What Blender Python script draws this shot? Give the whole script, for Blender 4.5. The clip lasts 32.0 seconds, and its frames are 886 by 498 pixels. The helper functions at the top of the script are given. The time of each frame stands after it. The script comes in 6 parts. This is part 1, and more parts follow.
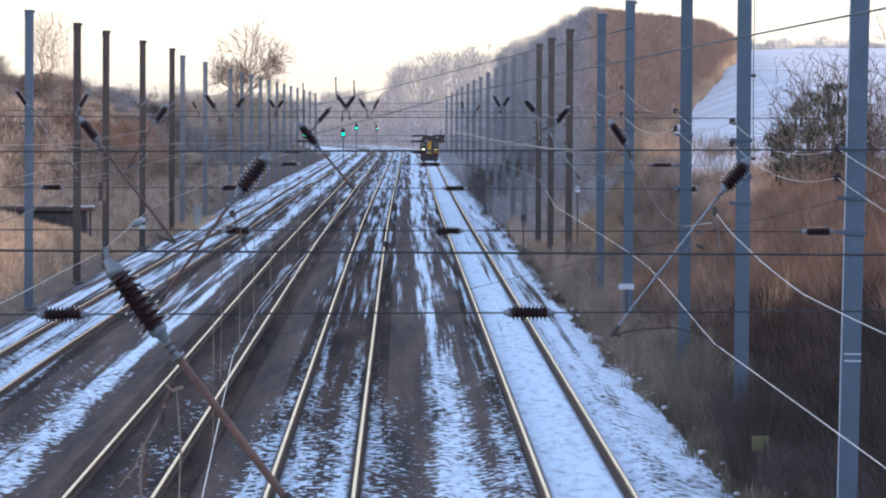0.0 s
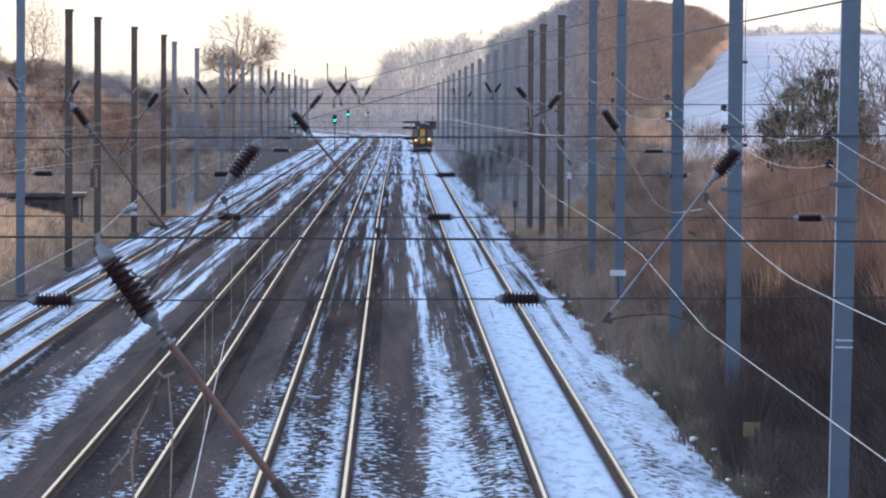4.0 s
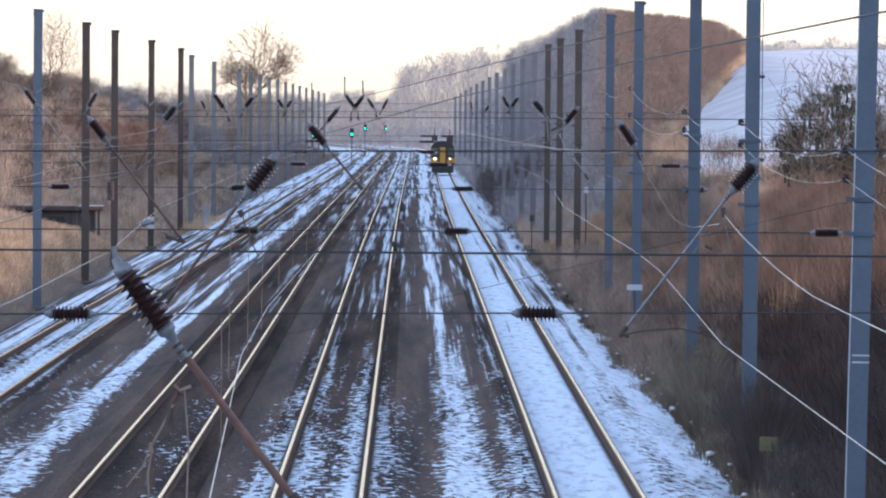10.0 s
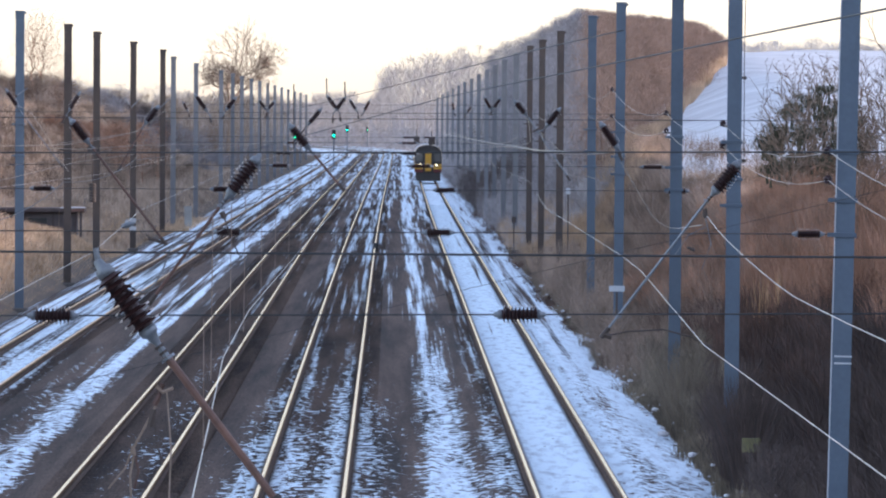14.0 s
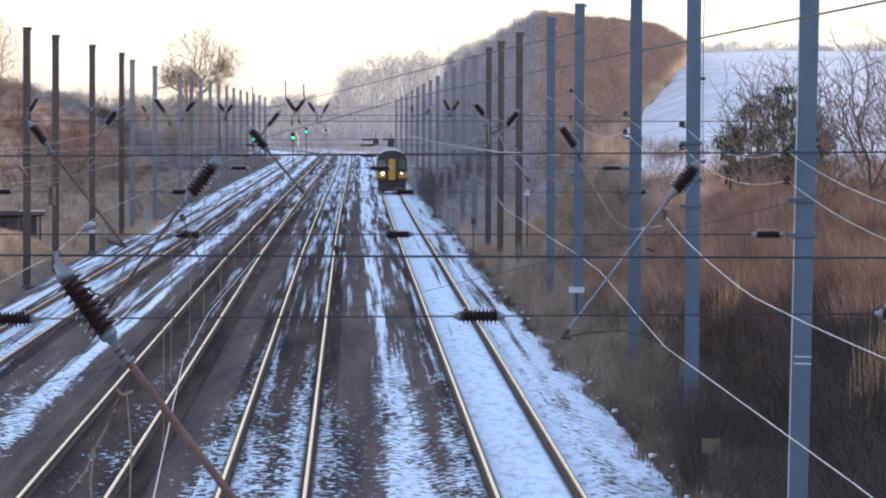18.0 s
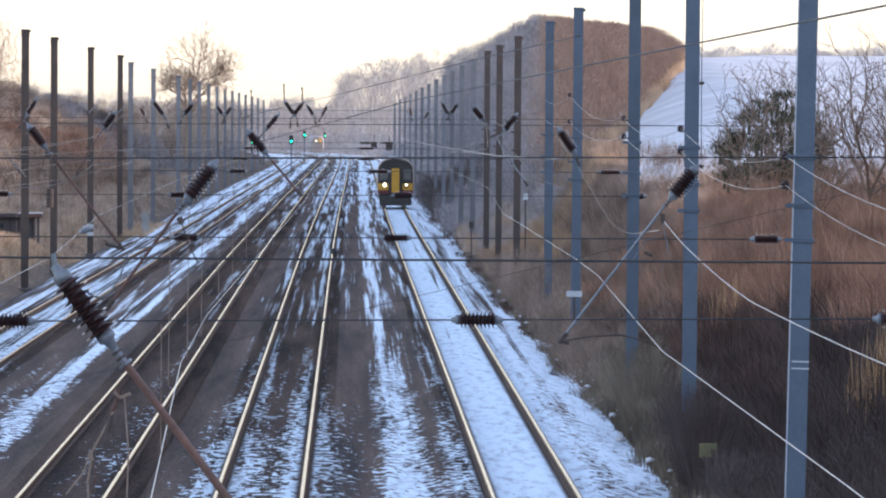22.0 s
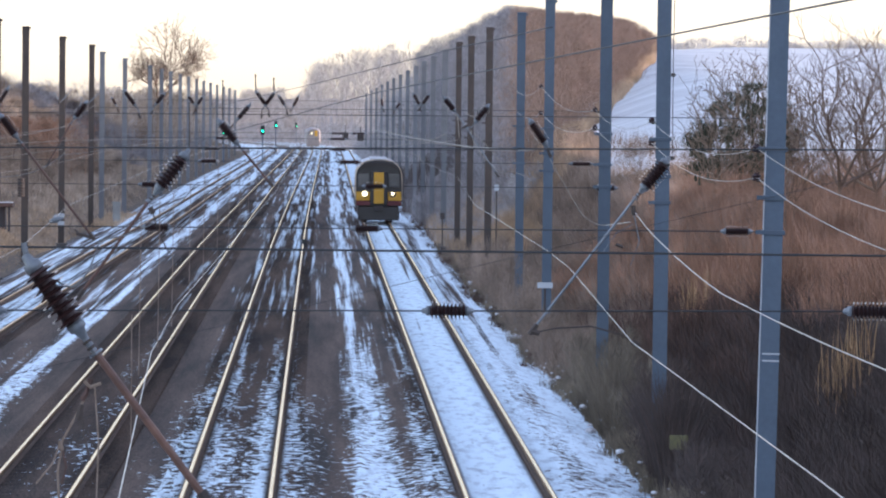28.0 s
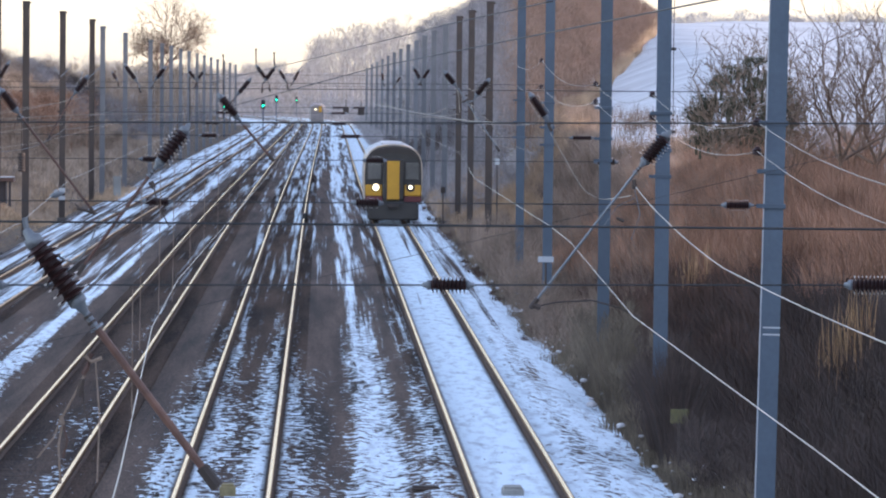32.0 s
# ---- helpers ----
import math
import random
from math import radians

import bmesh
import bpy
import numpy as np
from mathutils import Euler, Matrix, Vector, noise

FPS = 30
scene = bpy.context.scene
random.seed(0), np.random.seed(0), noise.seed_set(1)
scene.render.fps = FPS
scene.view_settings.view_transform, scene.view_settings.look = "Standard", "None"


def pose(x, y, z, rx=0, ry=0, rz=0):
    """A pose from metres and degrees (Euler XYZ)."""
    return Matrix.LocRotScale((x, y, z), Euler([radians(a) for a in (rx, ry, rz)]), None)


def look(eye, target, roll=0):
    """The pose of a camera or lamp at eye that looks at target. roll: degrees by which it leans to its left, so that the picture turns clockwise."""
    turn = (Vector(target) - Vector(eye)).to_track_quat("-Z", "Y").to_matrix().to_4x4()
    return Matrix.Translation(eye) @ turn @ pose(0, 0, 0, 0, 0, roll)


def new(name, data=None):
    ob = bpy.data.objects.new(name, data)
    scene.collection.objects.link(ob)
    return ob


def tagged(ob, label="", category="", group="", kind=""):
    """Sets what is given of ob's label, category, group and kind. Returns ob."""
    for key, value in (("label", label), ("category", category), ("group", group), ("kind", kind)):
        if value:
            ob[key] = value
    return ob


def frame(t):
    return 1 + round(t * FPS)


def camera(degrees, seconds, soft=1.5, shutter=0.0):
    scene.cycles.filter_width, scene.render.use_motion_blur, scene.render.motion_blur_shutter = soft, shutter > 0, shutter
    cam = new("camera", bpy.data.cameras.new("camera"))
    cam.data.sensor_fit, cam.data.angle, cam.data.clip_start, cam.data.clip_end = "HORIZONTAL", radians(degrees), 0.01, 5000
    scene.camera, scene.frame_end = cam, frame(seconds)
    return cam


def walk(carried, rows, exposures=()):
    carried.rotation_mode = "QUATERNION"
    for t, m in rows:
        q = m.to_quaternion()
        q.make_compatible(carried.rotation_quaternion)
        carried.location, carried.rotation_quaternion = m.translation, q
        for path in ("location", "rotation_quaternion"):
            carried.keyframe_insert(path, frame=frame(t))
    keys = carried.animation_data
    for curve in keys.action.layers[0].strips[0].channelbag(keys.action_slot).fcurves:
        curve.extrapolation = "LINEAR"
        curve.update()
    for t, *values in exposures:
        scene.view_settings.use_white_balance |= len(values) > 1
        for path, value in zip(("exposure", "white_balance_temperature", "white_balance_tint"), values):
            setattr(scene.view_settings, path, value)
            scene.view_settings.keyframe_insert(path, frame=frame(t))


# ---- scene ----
EYE = (0.0, 0.0, 6.6)
cam = camera(5.4, 32.0, soft=2.12)
walk(cam, [
    (0.0, look(EYE, (0.4516, 100, 5.1212), 0.15)),
    (0.5, look(EYE, (0.4889, 100, 5.2015), 0.16)),
    (1.0, look(EYE, (0.4823, 100, 5.0991), 0.24)),
    (1.5, look(EYE, (0.4904, 100, 5.0583), 0.23)),
    (2.0, look(EYE, (0.5604, 100, 4.9450), 0.32)),
    (2.5, look(EYE, (0.5656, 100, 4.9397), 0.24)),
    (4.5, look(EYE, (0.5255, 100, 4.9827), 0.15)),
    (5.0, look(EYE, (0.4892, 100, 4.9704), 0.14)),
    (5.5, look(EYE, (0.3314, 100, 5.1200), 0.20)),
    (6.0, look(EYE, (0.1450, 100, 4.6769), 0.13)),
    (6.5, look(EYE, (0.0723, 100, 4.9803), 0.23)),
    (7.0, look(EYE, (0.1912, 100, 5.0627), 0.21)),
    (7.5, look(EYE, (0.3432, 100, 5.2014), 0.24)),
    (8.0, look(EYE, (0.2417, 100, 5.1853), 0.33)),
    (8.5, look(EYE, (0.6586, 100, 5.1790), 0.32)),
    (9.0, look(EYE, (0.5638, 100, 5.1148), 0.32)),
    (9.5, look(EYE, (0.4658, 100, 5.1047), 0.35)),
    (10.0, look(EYE, (0.3626, 100, 5.1245), 0.30)),
    (10.5, look(EYE, (0.3677, 100, 5.0957), 0.33)),
    (11.0, look(EYE, (0.4845, 100, 5.2379), 0.25)),
    (11.5, look(EYE, (0.4355, 100, 5.2619), 0.29)),
    (12.0, look(EYE, (0.2459, 100, 5.4643), 0.44)),
    (12.5, look(EYE, (0.3622, 100, 5.1918), 0.40)),
    (13.0, look(EYE, (0.3712, 100, 5.2245), 0.33)),
    (13.5, look(EYE, (0.3875, 100, 5.2724), 0.31)),
    (14.0, look(EYE, (0.5527, 100, 5.1401), 0.25)),
    (14.5, look(EYE, (0.5201, 100, 5.1642), 0.28)),
    (16.5, look(EYE, (0.4906, 100, 4.9752), 0.29)),
    (17.0, look(EYE, (0.6398, 100, 4.8057), 0.29)),
    (17.5, look(EYE, (0.6362, 100, 4.9851), 0.25)),
    (18.0, look(EYE, (0.9837, 100, 5.1602), 0.03)),
    (18.5, look(EYE, (1.1695, 100, 5.5013), -0.19)),
    (19.0, look(EYE, (1.0779, 100, 5.2939), 0.03)),
    (19.5, look(EYE, (0.9923, 100, 5.5512), 0.03)),
    (20.0, look(EYE, (0.9077, 100, 5.4397), 0.13)),
    (20.5, look(EYE, (0.7537, 100, 5.5491), 0.12)),
    (21.0, look(EYE, (0.8367, 100, 5.5364), 0.18)),
    (21.5, look(EYE, (1.0054, 100, 5.2733), 0.26)),
    (22.0, look(EYE, (1.0054, 100, 5.1992), 0.23)),
    (22.5, look(EYE, (0.9449, 100, 5.2719), 0.10)),
    (23.0, look(EYE, (0.7992, 100, 5.3161), 0.13)),
    (23.5, look(EYE, (0.7775, 100, 5.2527), 0.19)),
    (24.0, look(EYE, (0.9157, 100, 5.4490), 0.18)),
    (24.5, look(EYE, (0.8489, 100, 5.2934), 0.19)),
    (26.5, look(EYE, (0.7998, 100, 5.3041), 0.36)),
    (27.0, look(EYE, (1.1840, 100, 5.3235), 0.47)),
    (27.5, look(EYE, (1.3235, 100, 5.2750), 0.39)),
    (28.0, look(EYE, (1.3158, 100, 5.1042), 0.46)),
    (28.5, look(EYE, (1.1195, 100, 5.1626), 0.34)),
    (29.0, look(EYE, (1.3383, 100, 5.1942), 0.36)),
    (29.5, look(EYE, (1.2602, 100, 5.0966), 0.39)),
    (30.0, look(EYE, (1.2157, 100, 5.1007), 0.37)),
    (30.5, look(EYE, (1.1541, 100, 4.9384), 0.29)),
    (31.0, look(EYE, (1.3239, 100, 4.7641), 0.43)),
    (31.5, look(EYE, (1.1213, 100, 4.8656), 0.43)),
    (32.0, look(EYE, (1.3104, 100, 4.8290), 0.39)),
], exposures=[(0.0, 2.12, 5700, 22), (2.5, 2.12, 5700, 22), (5.0, 2.16, 5790, 22), (14.0, 2.16, 5810, 22), (20.0, 2.21, 5900, 22), (32.0, 2.21, 5900, 22)])

# ---- light ----
SUN_TURN, SUN_HEIGHT = 92.0, 7.0     # degrees clockwise from the line's direction, and above the horizon
world = bpy.data.worlds.new("sky")
scene.world = world
world.use_nodes = True
_n = world.node_tree.nodes
_sky = _n.new("ShaderNodeTexSky")
_sky.sky_type, _sky.sun_disc = "NISHITA", False
_sky.sun_elevation, _sky.sun_rotation = radians(SUN_HEIGHT), radians(SUN_TURN)
_sky.altitude, _sky.air_density, _sky.dust_density, _sky.ozone_density = 60, 1.0, 0.6, 2.0
_haze = _n.new("ShaderNodeHueSaturation")
_haze.inputs["Saturation"].default_value = 0.62
world.node_tree.links.new(_sky.outputs[0], _haze.inputs["Color"])
world.node_tree.links.new(_haze.outputs[0], _n["Background"].inputs[0])
_n["Background"].inputs[1].default_value = 0.15
sun = new("sun", bpy.data.lights.new("sun", "SUN"))
sun.data.energy, sun.data.angle, sun.data.color = 1.0, radians(3.0), (1.0, 0.76, 0.52)
_a, _e = radians(SUN_TURN), radians(SUN_HEIGHT)
sun.matrix_world = look((60, 60, 60), (60 - math.sin(_a) * math.cos(_e), 60 - math.cos(_a) * math.cos(_e), 60 - math.sin(_e)))


# ---- materials ----
def material(name, colour, rough=0.7, metal=0.0, other=None, scale=3.0, fine=40.0, bump=0.15, spread=0.35, stretch=(1, 1, 1), per_thing=0.0):
    m = bpy.data.materials.new(name)
    m.use_nodes = True
    n, l = m.node_tree.nodes, m.node_tree.links
    b = n["Principled BSDF"]
    other = other or tuple(c * (1 - spread) for c in colour)
    geo, mp = n.new("ShaderNodeTexCoord"), n.new("ShaderNodeMapping")
    mp.inputs["Scale"].default_value = stretch
    l.new(geo.outputs["Object"], mp.inputs[0])
    big, small, mix = n.new("ShaderNodeTexNoise"), n.new("ShaderNodeTexNoise"), n.new("ShaderNodeMix")
    big.inputs["Scale"].default_value, small.inputs["Scale"].default_value = scale, fine
    big.inputs["Detail"].default_value, small.inputs["Detail"].default_value = 4, 3
    for t in (big, small):
        l.new(mp.outputs[0], t.inputs["Vector"])
    add = n.new("ShaderNodeMath")
    add.operation = "MULTIPLY_ADD"
    l.new(small.outputs[0], add.inputs[0])
    add.inputs[1].default_value = 0.5
    l.new(big.outputs[0], add.inputs[2])
    rng = n.new("ShaderNodeMapRange")
    rng.inputs[1].default_value, rng.inputs[2].default_value = 0.5, 1.0
    l.new(add.outputs[0], rng.inputs[0])
    mix.data_type = "RGBA"
    l.new(rng.outputs[0], mix.inputs[0])
    mix.inputs[6].default_value, mix.inputs[7].default_value = (*colour, 1), (*other, 1)
    out = mix.outputs[2]
    if per_thing:
        info, hsv, r2 = n.new("ShaderNodeObjectInfo"), n.new("ShaderNodeHueSaturation"), n.new("ShaderNodeMapRange")
        r2.inputs[3].default_value, r2.inputs[4].default_value = 1 - per_thing, 1 + per_thing
        l.new(info.outputs["Random"], r2.inputs[0])
        l.new(r2.outputs[0], hsv.inputs["Value"])
        l.new(out, hsv.inputs["Color"])
        out = hsv.outputs[0]
    l.new(out, b.inputs["Base Color"])
    b.inputs["Roughness"].default_value, b.inputs["Metallic"].default_value = rough, metal
    if rough >= 0.85:
        b.inputs["Specular IOR Level"].default_value = 0.08
    if bump:
        bp = n.new("ShaderNodeBump")
        bp.inputs["Strength"].default_value, bp.inputs["Distance"].default_value = bump, 0.02
        l.new(small.outputs[0], bp.inputs["Height"])
        l.new(bp.outputs[0], b.inputs["Normal"])
    return m


def island_material(name, colours, rough=0.9, patches=0.3):
    """Colour that changes from piece to piece of one mesh, and in patches over the ground."""
    m = bpy.data.materials.new(name)
    m.use_nodes = True
    n, l = m.node_tree.nodes, m.node_tree.links
    geo, ramp = n.new("ShaderNodeNewGeometry"), n.new("ShaderNodeValToRGB")
    while len(ramp.color_ramp.elements) < len(colours):
        ramp.color_ramp.elements.new(0.5)
    for i, c in enumerate(colours):
        ramp.color_ramp.elements[i].position = i / (len(colours) - 1)
        ramp.color_ramp.elements[i].color = (*c, 1)
    l.new(geo.outputs["Random Per Island"], ramp.inputs[0])
    mp, t, rng, hsv = n.new("ShaderNodeMapping"), n.new("ShaderNodeTexNoise"), n.new("ShaderNodeMapRange"), n.new("ShaderNodeHueSaturation")
    mp.inputs["Scale"].default_value = (1.0, 0.09, 1.0)
    l.new(geo.outputs["Position"], mp.inputs[0])
    l.new(mp.outputs[0], t.inputs["Vector"])
    t.inputs["Scale"].default_value, t.inputs["Detail"].default_value = 0.9, 4
    rng.inputs[1].default_value, rng.inputs[2].default_value = 0.3, 0.7
    rng.inputs[3].default_value, rng.inputs[4].default_value = 1 - patches, 1 + patches
    l.new(t.outputs[0], rng.inputs[0])
    l.new(rng.outputs[0], hsv.inputs["Value"])
    l.new(ramp.outputs[0], hsv.inputs["Color"])
    l.new(hsv.outputs[0], n["Principled BSDF"].inputs["Base Color"])
    n["Principled BSDF"].inputs["Roughness"].default_value = rough
    n["Principled BSDF"].inputs["Specular IOR Level"].default_value = 0.1
    return m


def polished_material(name, colour, other, rough):
    """Worn bright metal: a plain coloured gloss with streaks along its length."""
    m = bpy.data.materials.new(name)
    m.use_nodes = True
    n, l = m.node_tree.nodes, m.node_tree.links
    n.remove(n["Principled BSDF"])
    tex, mp, t, mix, g = n.new("ShaderNodeTexCoord"), n.new("ShaderNodeMapping"), n.new("ShaderNodeTexNoise"), n.new("ShaderNodeMix"), n.new("ShaderNodeBsdfAnisotropic")
    mp.inputs["Scale"].default_value = (40, 0.15, 1)
    l.new(tex.outputs["Object"], mp.inputs[0])
    l.new(mp.outputs[0], t.inputs["Vector"])
    t.inputs["Scale"].default_value, t.inputs["Detail"].default_value, t.inputs["Roughness"].default_value = 1.0, 8, 0.75
    mix.data_type = "RGBA"
    mix.inputs[6].default_value, mix.inputs[7].default_value = (*colour, 1), (*other, 1)
    l.new(t.outputs[0], mix.inputs[0])
    l.new(mix.outputs[2], g.inputs["Color"])
    g.inputs["Roughness"].default_value = rough
    l.new(g.outputs[0], n["Material Output"].inputs["Surface"])
    return m


def glow_material(name, colour, strength):
    m = bpy.data.materials.new(name)
    m.use_nodes = True
    b = m.node_tree.nodes["Principled BSDF"]
    b.inputs["Base Color"].default_value = (*colour, 1)
    b.inputs["Emission Color"].default_value = (*colour, 1)
    b.inputs["Emission Strength"].default_value = strength
    return m


# How much snow lies across the line: distance from the camera's line, share of snow.
SNOW = [(-13.5, 0.25), (-12.4, 0.5), (-11.6, 0.62), (-11.0, 0.35), (-10.5, 0.66), (-9.6, 0.66), (-9.2, 0.4), (-8.7, 0.14),
        (-8.25, 0.36), (-7.85, 0.36), (-7.5, 0.68), (-7.1, 0.64), (-6.88, 0.22), (-6.5, 0.04), (-5.6, 0.06), (-5.1, 0.2), (-4.5, 0.36), (-4.2, 0.1), (-3.4, 0.03),
        (-3.0, 0.30), (-2.35, 0.55), (-1.95, 0.45), (-1.55, 0.26), (-1.1, 0.6), (-0.6, 0.38), (0.1, 0.2), (0.4, 0.1), (0.75, 0.56), (1.05, 0.64), (1.45, 0.5), (1.75, 0.2), (2.1, 0.45)]

CESS = [(2.3, 0.93), (3.9, 0.93), (4.4, 0.80), (4.85, 0.60), (5.25, 0.76), (5.75, 0.76), (6.25, 0.66)]


def formation_material(name, dark, light, extra=0.0):
    """Stone or concrete under streaks of snow that run along the line."""
    m = bpy.data.materials.new(name)
    m.use_nodes = True
    n, l = m.node_tree.nodes, m.node_tree.links
    b = n["Principled BSDF"]
    tex, sep = n.new("ShaderNodeNewGeometry"), n.new("ShaderNodeSeparateXYZ")
    l.new(tex.outputs["Position"], sep.inputs[0])

    def noise_at(scale, stretch, detail=4):
        mp, t = n.new("ShaderNodeMapping"), n.new("ShaderNodeTexNoise")
        mp.inputs["Scale"].default_value = stretch
        l.new(tex.outputs["Position"], mp.inputs[0])
        l.new(mp.outputs[0], t.inputs["Vector"])
        t.inputs["Scale"].default_value, t.inputs["Detail"].default_value, t.inputs["Roughness"].default_value = scale, detail, 0.62
        return t.outputs[0]

    def maths(op, a, c, d=None):
        k = n.new("ShaderNodeMath")
        k.operation = op
        for i, v in enumerate((a, c, d)):
            if v is None:
                continue
            if isinstance(v, (int, float)):
                k.inputs[i].default_value = v
            else:
                l.new(v, k.inputs[i])
        return k.outputs[0]

    def ramp_between(lo, hi, v):
        k = n.new("ShaderNodeMapRange")
        k.interpolation_type = "SMOOTHSTEP"
        k.inputs[1].default_value, k.inputs[2].default_value = min(lo, hi), max(lo, hi)
        k.inputs[3].default_value, k.inputs[4].default_value = (0, 1) if lo < hi else (1, 0)
        l.new(v, k.inputs[0])
        return k.outputs[0]

    wander = noise_at(1.0, (0.5, 0.06, 1))
    drift = n.new("ShaderNodeMapRange")
    drift.interpolation_type = "SMOOTHSTEP"
    drift.inputs[1].default_value, drift.inputs[2].default_value = 400, 1700
    l.new(sep.outputs[1], drift.inputs[0])
    curve = maths("MULTIPLY", maths("POWER", maths("MAXIMUM", maths("SUBTRACT", sep.outputs[1], 1600), 0), 2), 1 / 15000)
    across = maths("SUBTRACT", maths("ADD", sep.outputs[0], curve), drift.outputs[0])
    x = maths("MULTIPLY_ADD", maths("SUBTRACT", wander, 0.5), 0.55, across)
    # two ramps, as one holds 32 stops: the left and middle lines, then the open line with deep snow
    share = n.new("ShaderNodeValToRGB")
    el = share.color_ramp.elements
    while len(el) < len(SNOW):
        el.new(0.5)
    for i, (at, v) in enumerate(SNOW):
        el[i].position, el[i].color = (at + 13.5) / 16.5, (v, v, v, 1)
    l.new(maths("DIVIDE", maths("ADD", x, 13.5), 16.5), share.inputs[0])
    deep = n.new("ShaderNodeMapRange")
    deep.interpolation_type = "SMOOTHSTEP"
    deep.inputs[1].default_value, deep.inputs[2].default_value = 2.3, 2.6
    l.new(across, deep.inputs[0])
    edge = n.new("ShaderNodeValToRGB")
    ee = edge.color_ramp.elements
    while len(ee) < len(CESS):
        ee.new(0.5)
    for i, (at, v) in enumerate(CESS):
        ee[i].position, ee[i].color = (at - 2.3) / 4.0, (v, v, v, 1)
    l.new(maths("DIVIDE", maths("SUBTRACT", x, 2.3), 4.0), edge.inputs[0])
    sel = n.new("ShaderNodeMix")
    l.new(deep.outputs[0], sel.inputs[0])
    l.new(share.outputs[0], sel.inputs[2])
    l.new(edge.outputs[0], sel.inputs[3])
    fade = n.new("ShaderNodeMapRange")
    fade.inputs[1].default_value, fade.inputs[2].default_value = 190, 330
    l.new(sep.outputs[1], fade.inputs[0])
    fine_grain, long_grain = noise_at(1.0, (5.5, 1.5, 1), 6), noise_at(1.0, (4.6, 0.016, 1), 3)
    grain = maths("ADD", fine_grain, maths("MULTIPLY", maths("SUBTRACT", long_grain, fine_grain), fade.outputs[0]))
    near_patch, far_patch = noise_at(1.0, (1.3, 0.055, 1), 4), noise_at(1.0, (1.6, 0.014, 1), 3)
    patch = maths("ADD", near_patch, maths("MULTIPLY", maths("SUBTRACT", far_patch, near_patch), fade.outputs[0]))
    # the middle lines lie barer for a stretch
    barer = maths("MULTIPLY", ramp_between(205, 290, sep.outputs[1]), maths("MULTIPLY", ramp_between(460, 350, sep.outputs[1]), maths("MULTIPLY", ramp_between(-4.4, -3.9, across), ramp_between(0.6, 0.2, across))))
    # and more snow is left on them close by
    fuller = maths("MULTIPLY", ramp_between(225, 160, sep.outputs[1]), maths("MULTIPLY", ramp_between(-3.2, -2.7, across), ramp_between(2.3, 2.0, across)))
    barer = maths("SUBTRACT", barer, maths("MULTIPLY", fuller, 1.3))
    g = maths("MULTIPLY_ADD", barer, 0.16, maths("MULTIPLY_ADD", patch, 1.1, maths("MULTIPLY_ADD", grain, 3.1, -1.6)))
    lim = n.new("ShaderNodeMapRange")
    lim.interpolation_type = "SMOOTHSTEP"
    lim.inputs[1].default_value, lim.inputs[2].default_value = -0.07, 0.09
    further = n.new("ShaderNodeMapRange")
    further.inputs[1].default_value, further.inputs[2].default_value = 420, 950
    further.inputs[3].default_value, further.inputs[4].default_value = extra - 0.22, extra + 0.10
    l.new(sep.outputs[1], further.inputs[0])
    thin = maths("MULTIPLY", maths("SUBTRACT", 1.0, deep.outputs[0]), maths("MULTIPLY", fade.outputs[0], 0.05))
    depth = maths("SUBTRACT", maths("MULTIPLY_ADD", sel.outputs[0], 1.35, further.outputs[0]), maths("ADD", g, thin))
    # snow edges soften with distance; haze is put into the pattern this way
    l.new(maths("MULTIPLY", depth, maths("MULTIPLY_ADD", fade.outputs[0], -0.78, 1.0)), lim.inputs[0])
    snow = lim.outputs[0]
    for c in (3.29, -1.55, -4.97):
        bare = n.new("ShaderNodeMapRange")
        bare.inputs[1].default_value, bare.inputs[2].default_value = 0.09, 0.17
        l.new(maths("ABSOLUTE", maths("SUBTRACT", maths("ABSOLUTE", maths("SUBTRACT", across, c), 0), 0.7525), 0), bare.inputs[0])
        snow = maths("MULTIPLY", snow, bare.outputs[0])
    stone = n.new("ShaderNodeMix")
    stone.data_type = "RGBA"
    stone.inputs[6].default_value, stone.inputs[7].default_value = (*dark, 1), (*light, 1)
    l.new(maths("MULTIPLY_ADD", noise_at(1.0, (1.4, 0.03, 1), 3), 1.6, maths("MULTIPLY_ADD", noise_at(1.0, (26, 1.6, 1)), 1.5, -1.25)), stone.inputs[0])
    top = n.new("ShaderNodeMix")
    top.data_type = "RGBA"
    l.new(snow, top.inputs[0])
    l.new(stone.outputs[2], top.inputs[6])
    white = n.new("ShaderNodeMix")
    white.data_type = "RGBA"
    white.inputs[6].default_value, white.inputs[7].default_value = (0.78, 0.87, 0.92, 1), (0.46, 0.50, 0.54, 1)
    tone = n.new("ShaderNodeMapRange")
    tone.inputs[1].default_value, tone.inputs[2].default_value = 0.48, 0.72
    l.new(noise_at(1.0, (4.5, 0.45, 1), 6), tone.inputs[0])
    l.new(tone.outputs[0], white.inputs[0])
    l.new(white.outputs[2], top.inputs[7])
    l.new(top.outputs[2], b.inputs["Base Color"])
    b.inputs["Roughness"].default_value, b.inputs["Specular IOR Level"].default_value = 1.0, 0.06
    bp = n.new("ShaderNodeBump")
    bp.inputs["Strength"].default_value, bp.inputs["Distance"].default_value = 0.6, 0.05
    l.new(maths("ADD", maths("MULTIPLY", snow, 0.6), grain), bp.inputs["Height"])
    l.new(bp.outputs[0], b.inputs["Normal"])
    return m


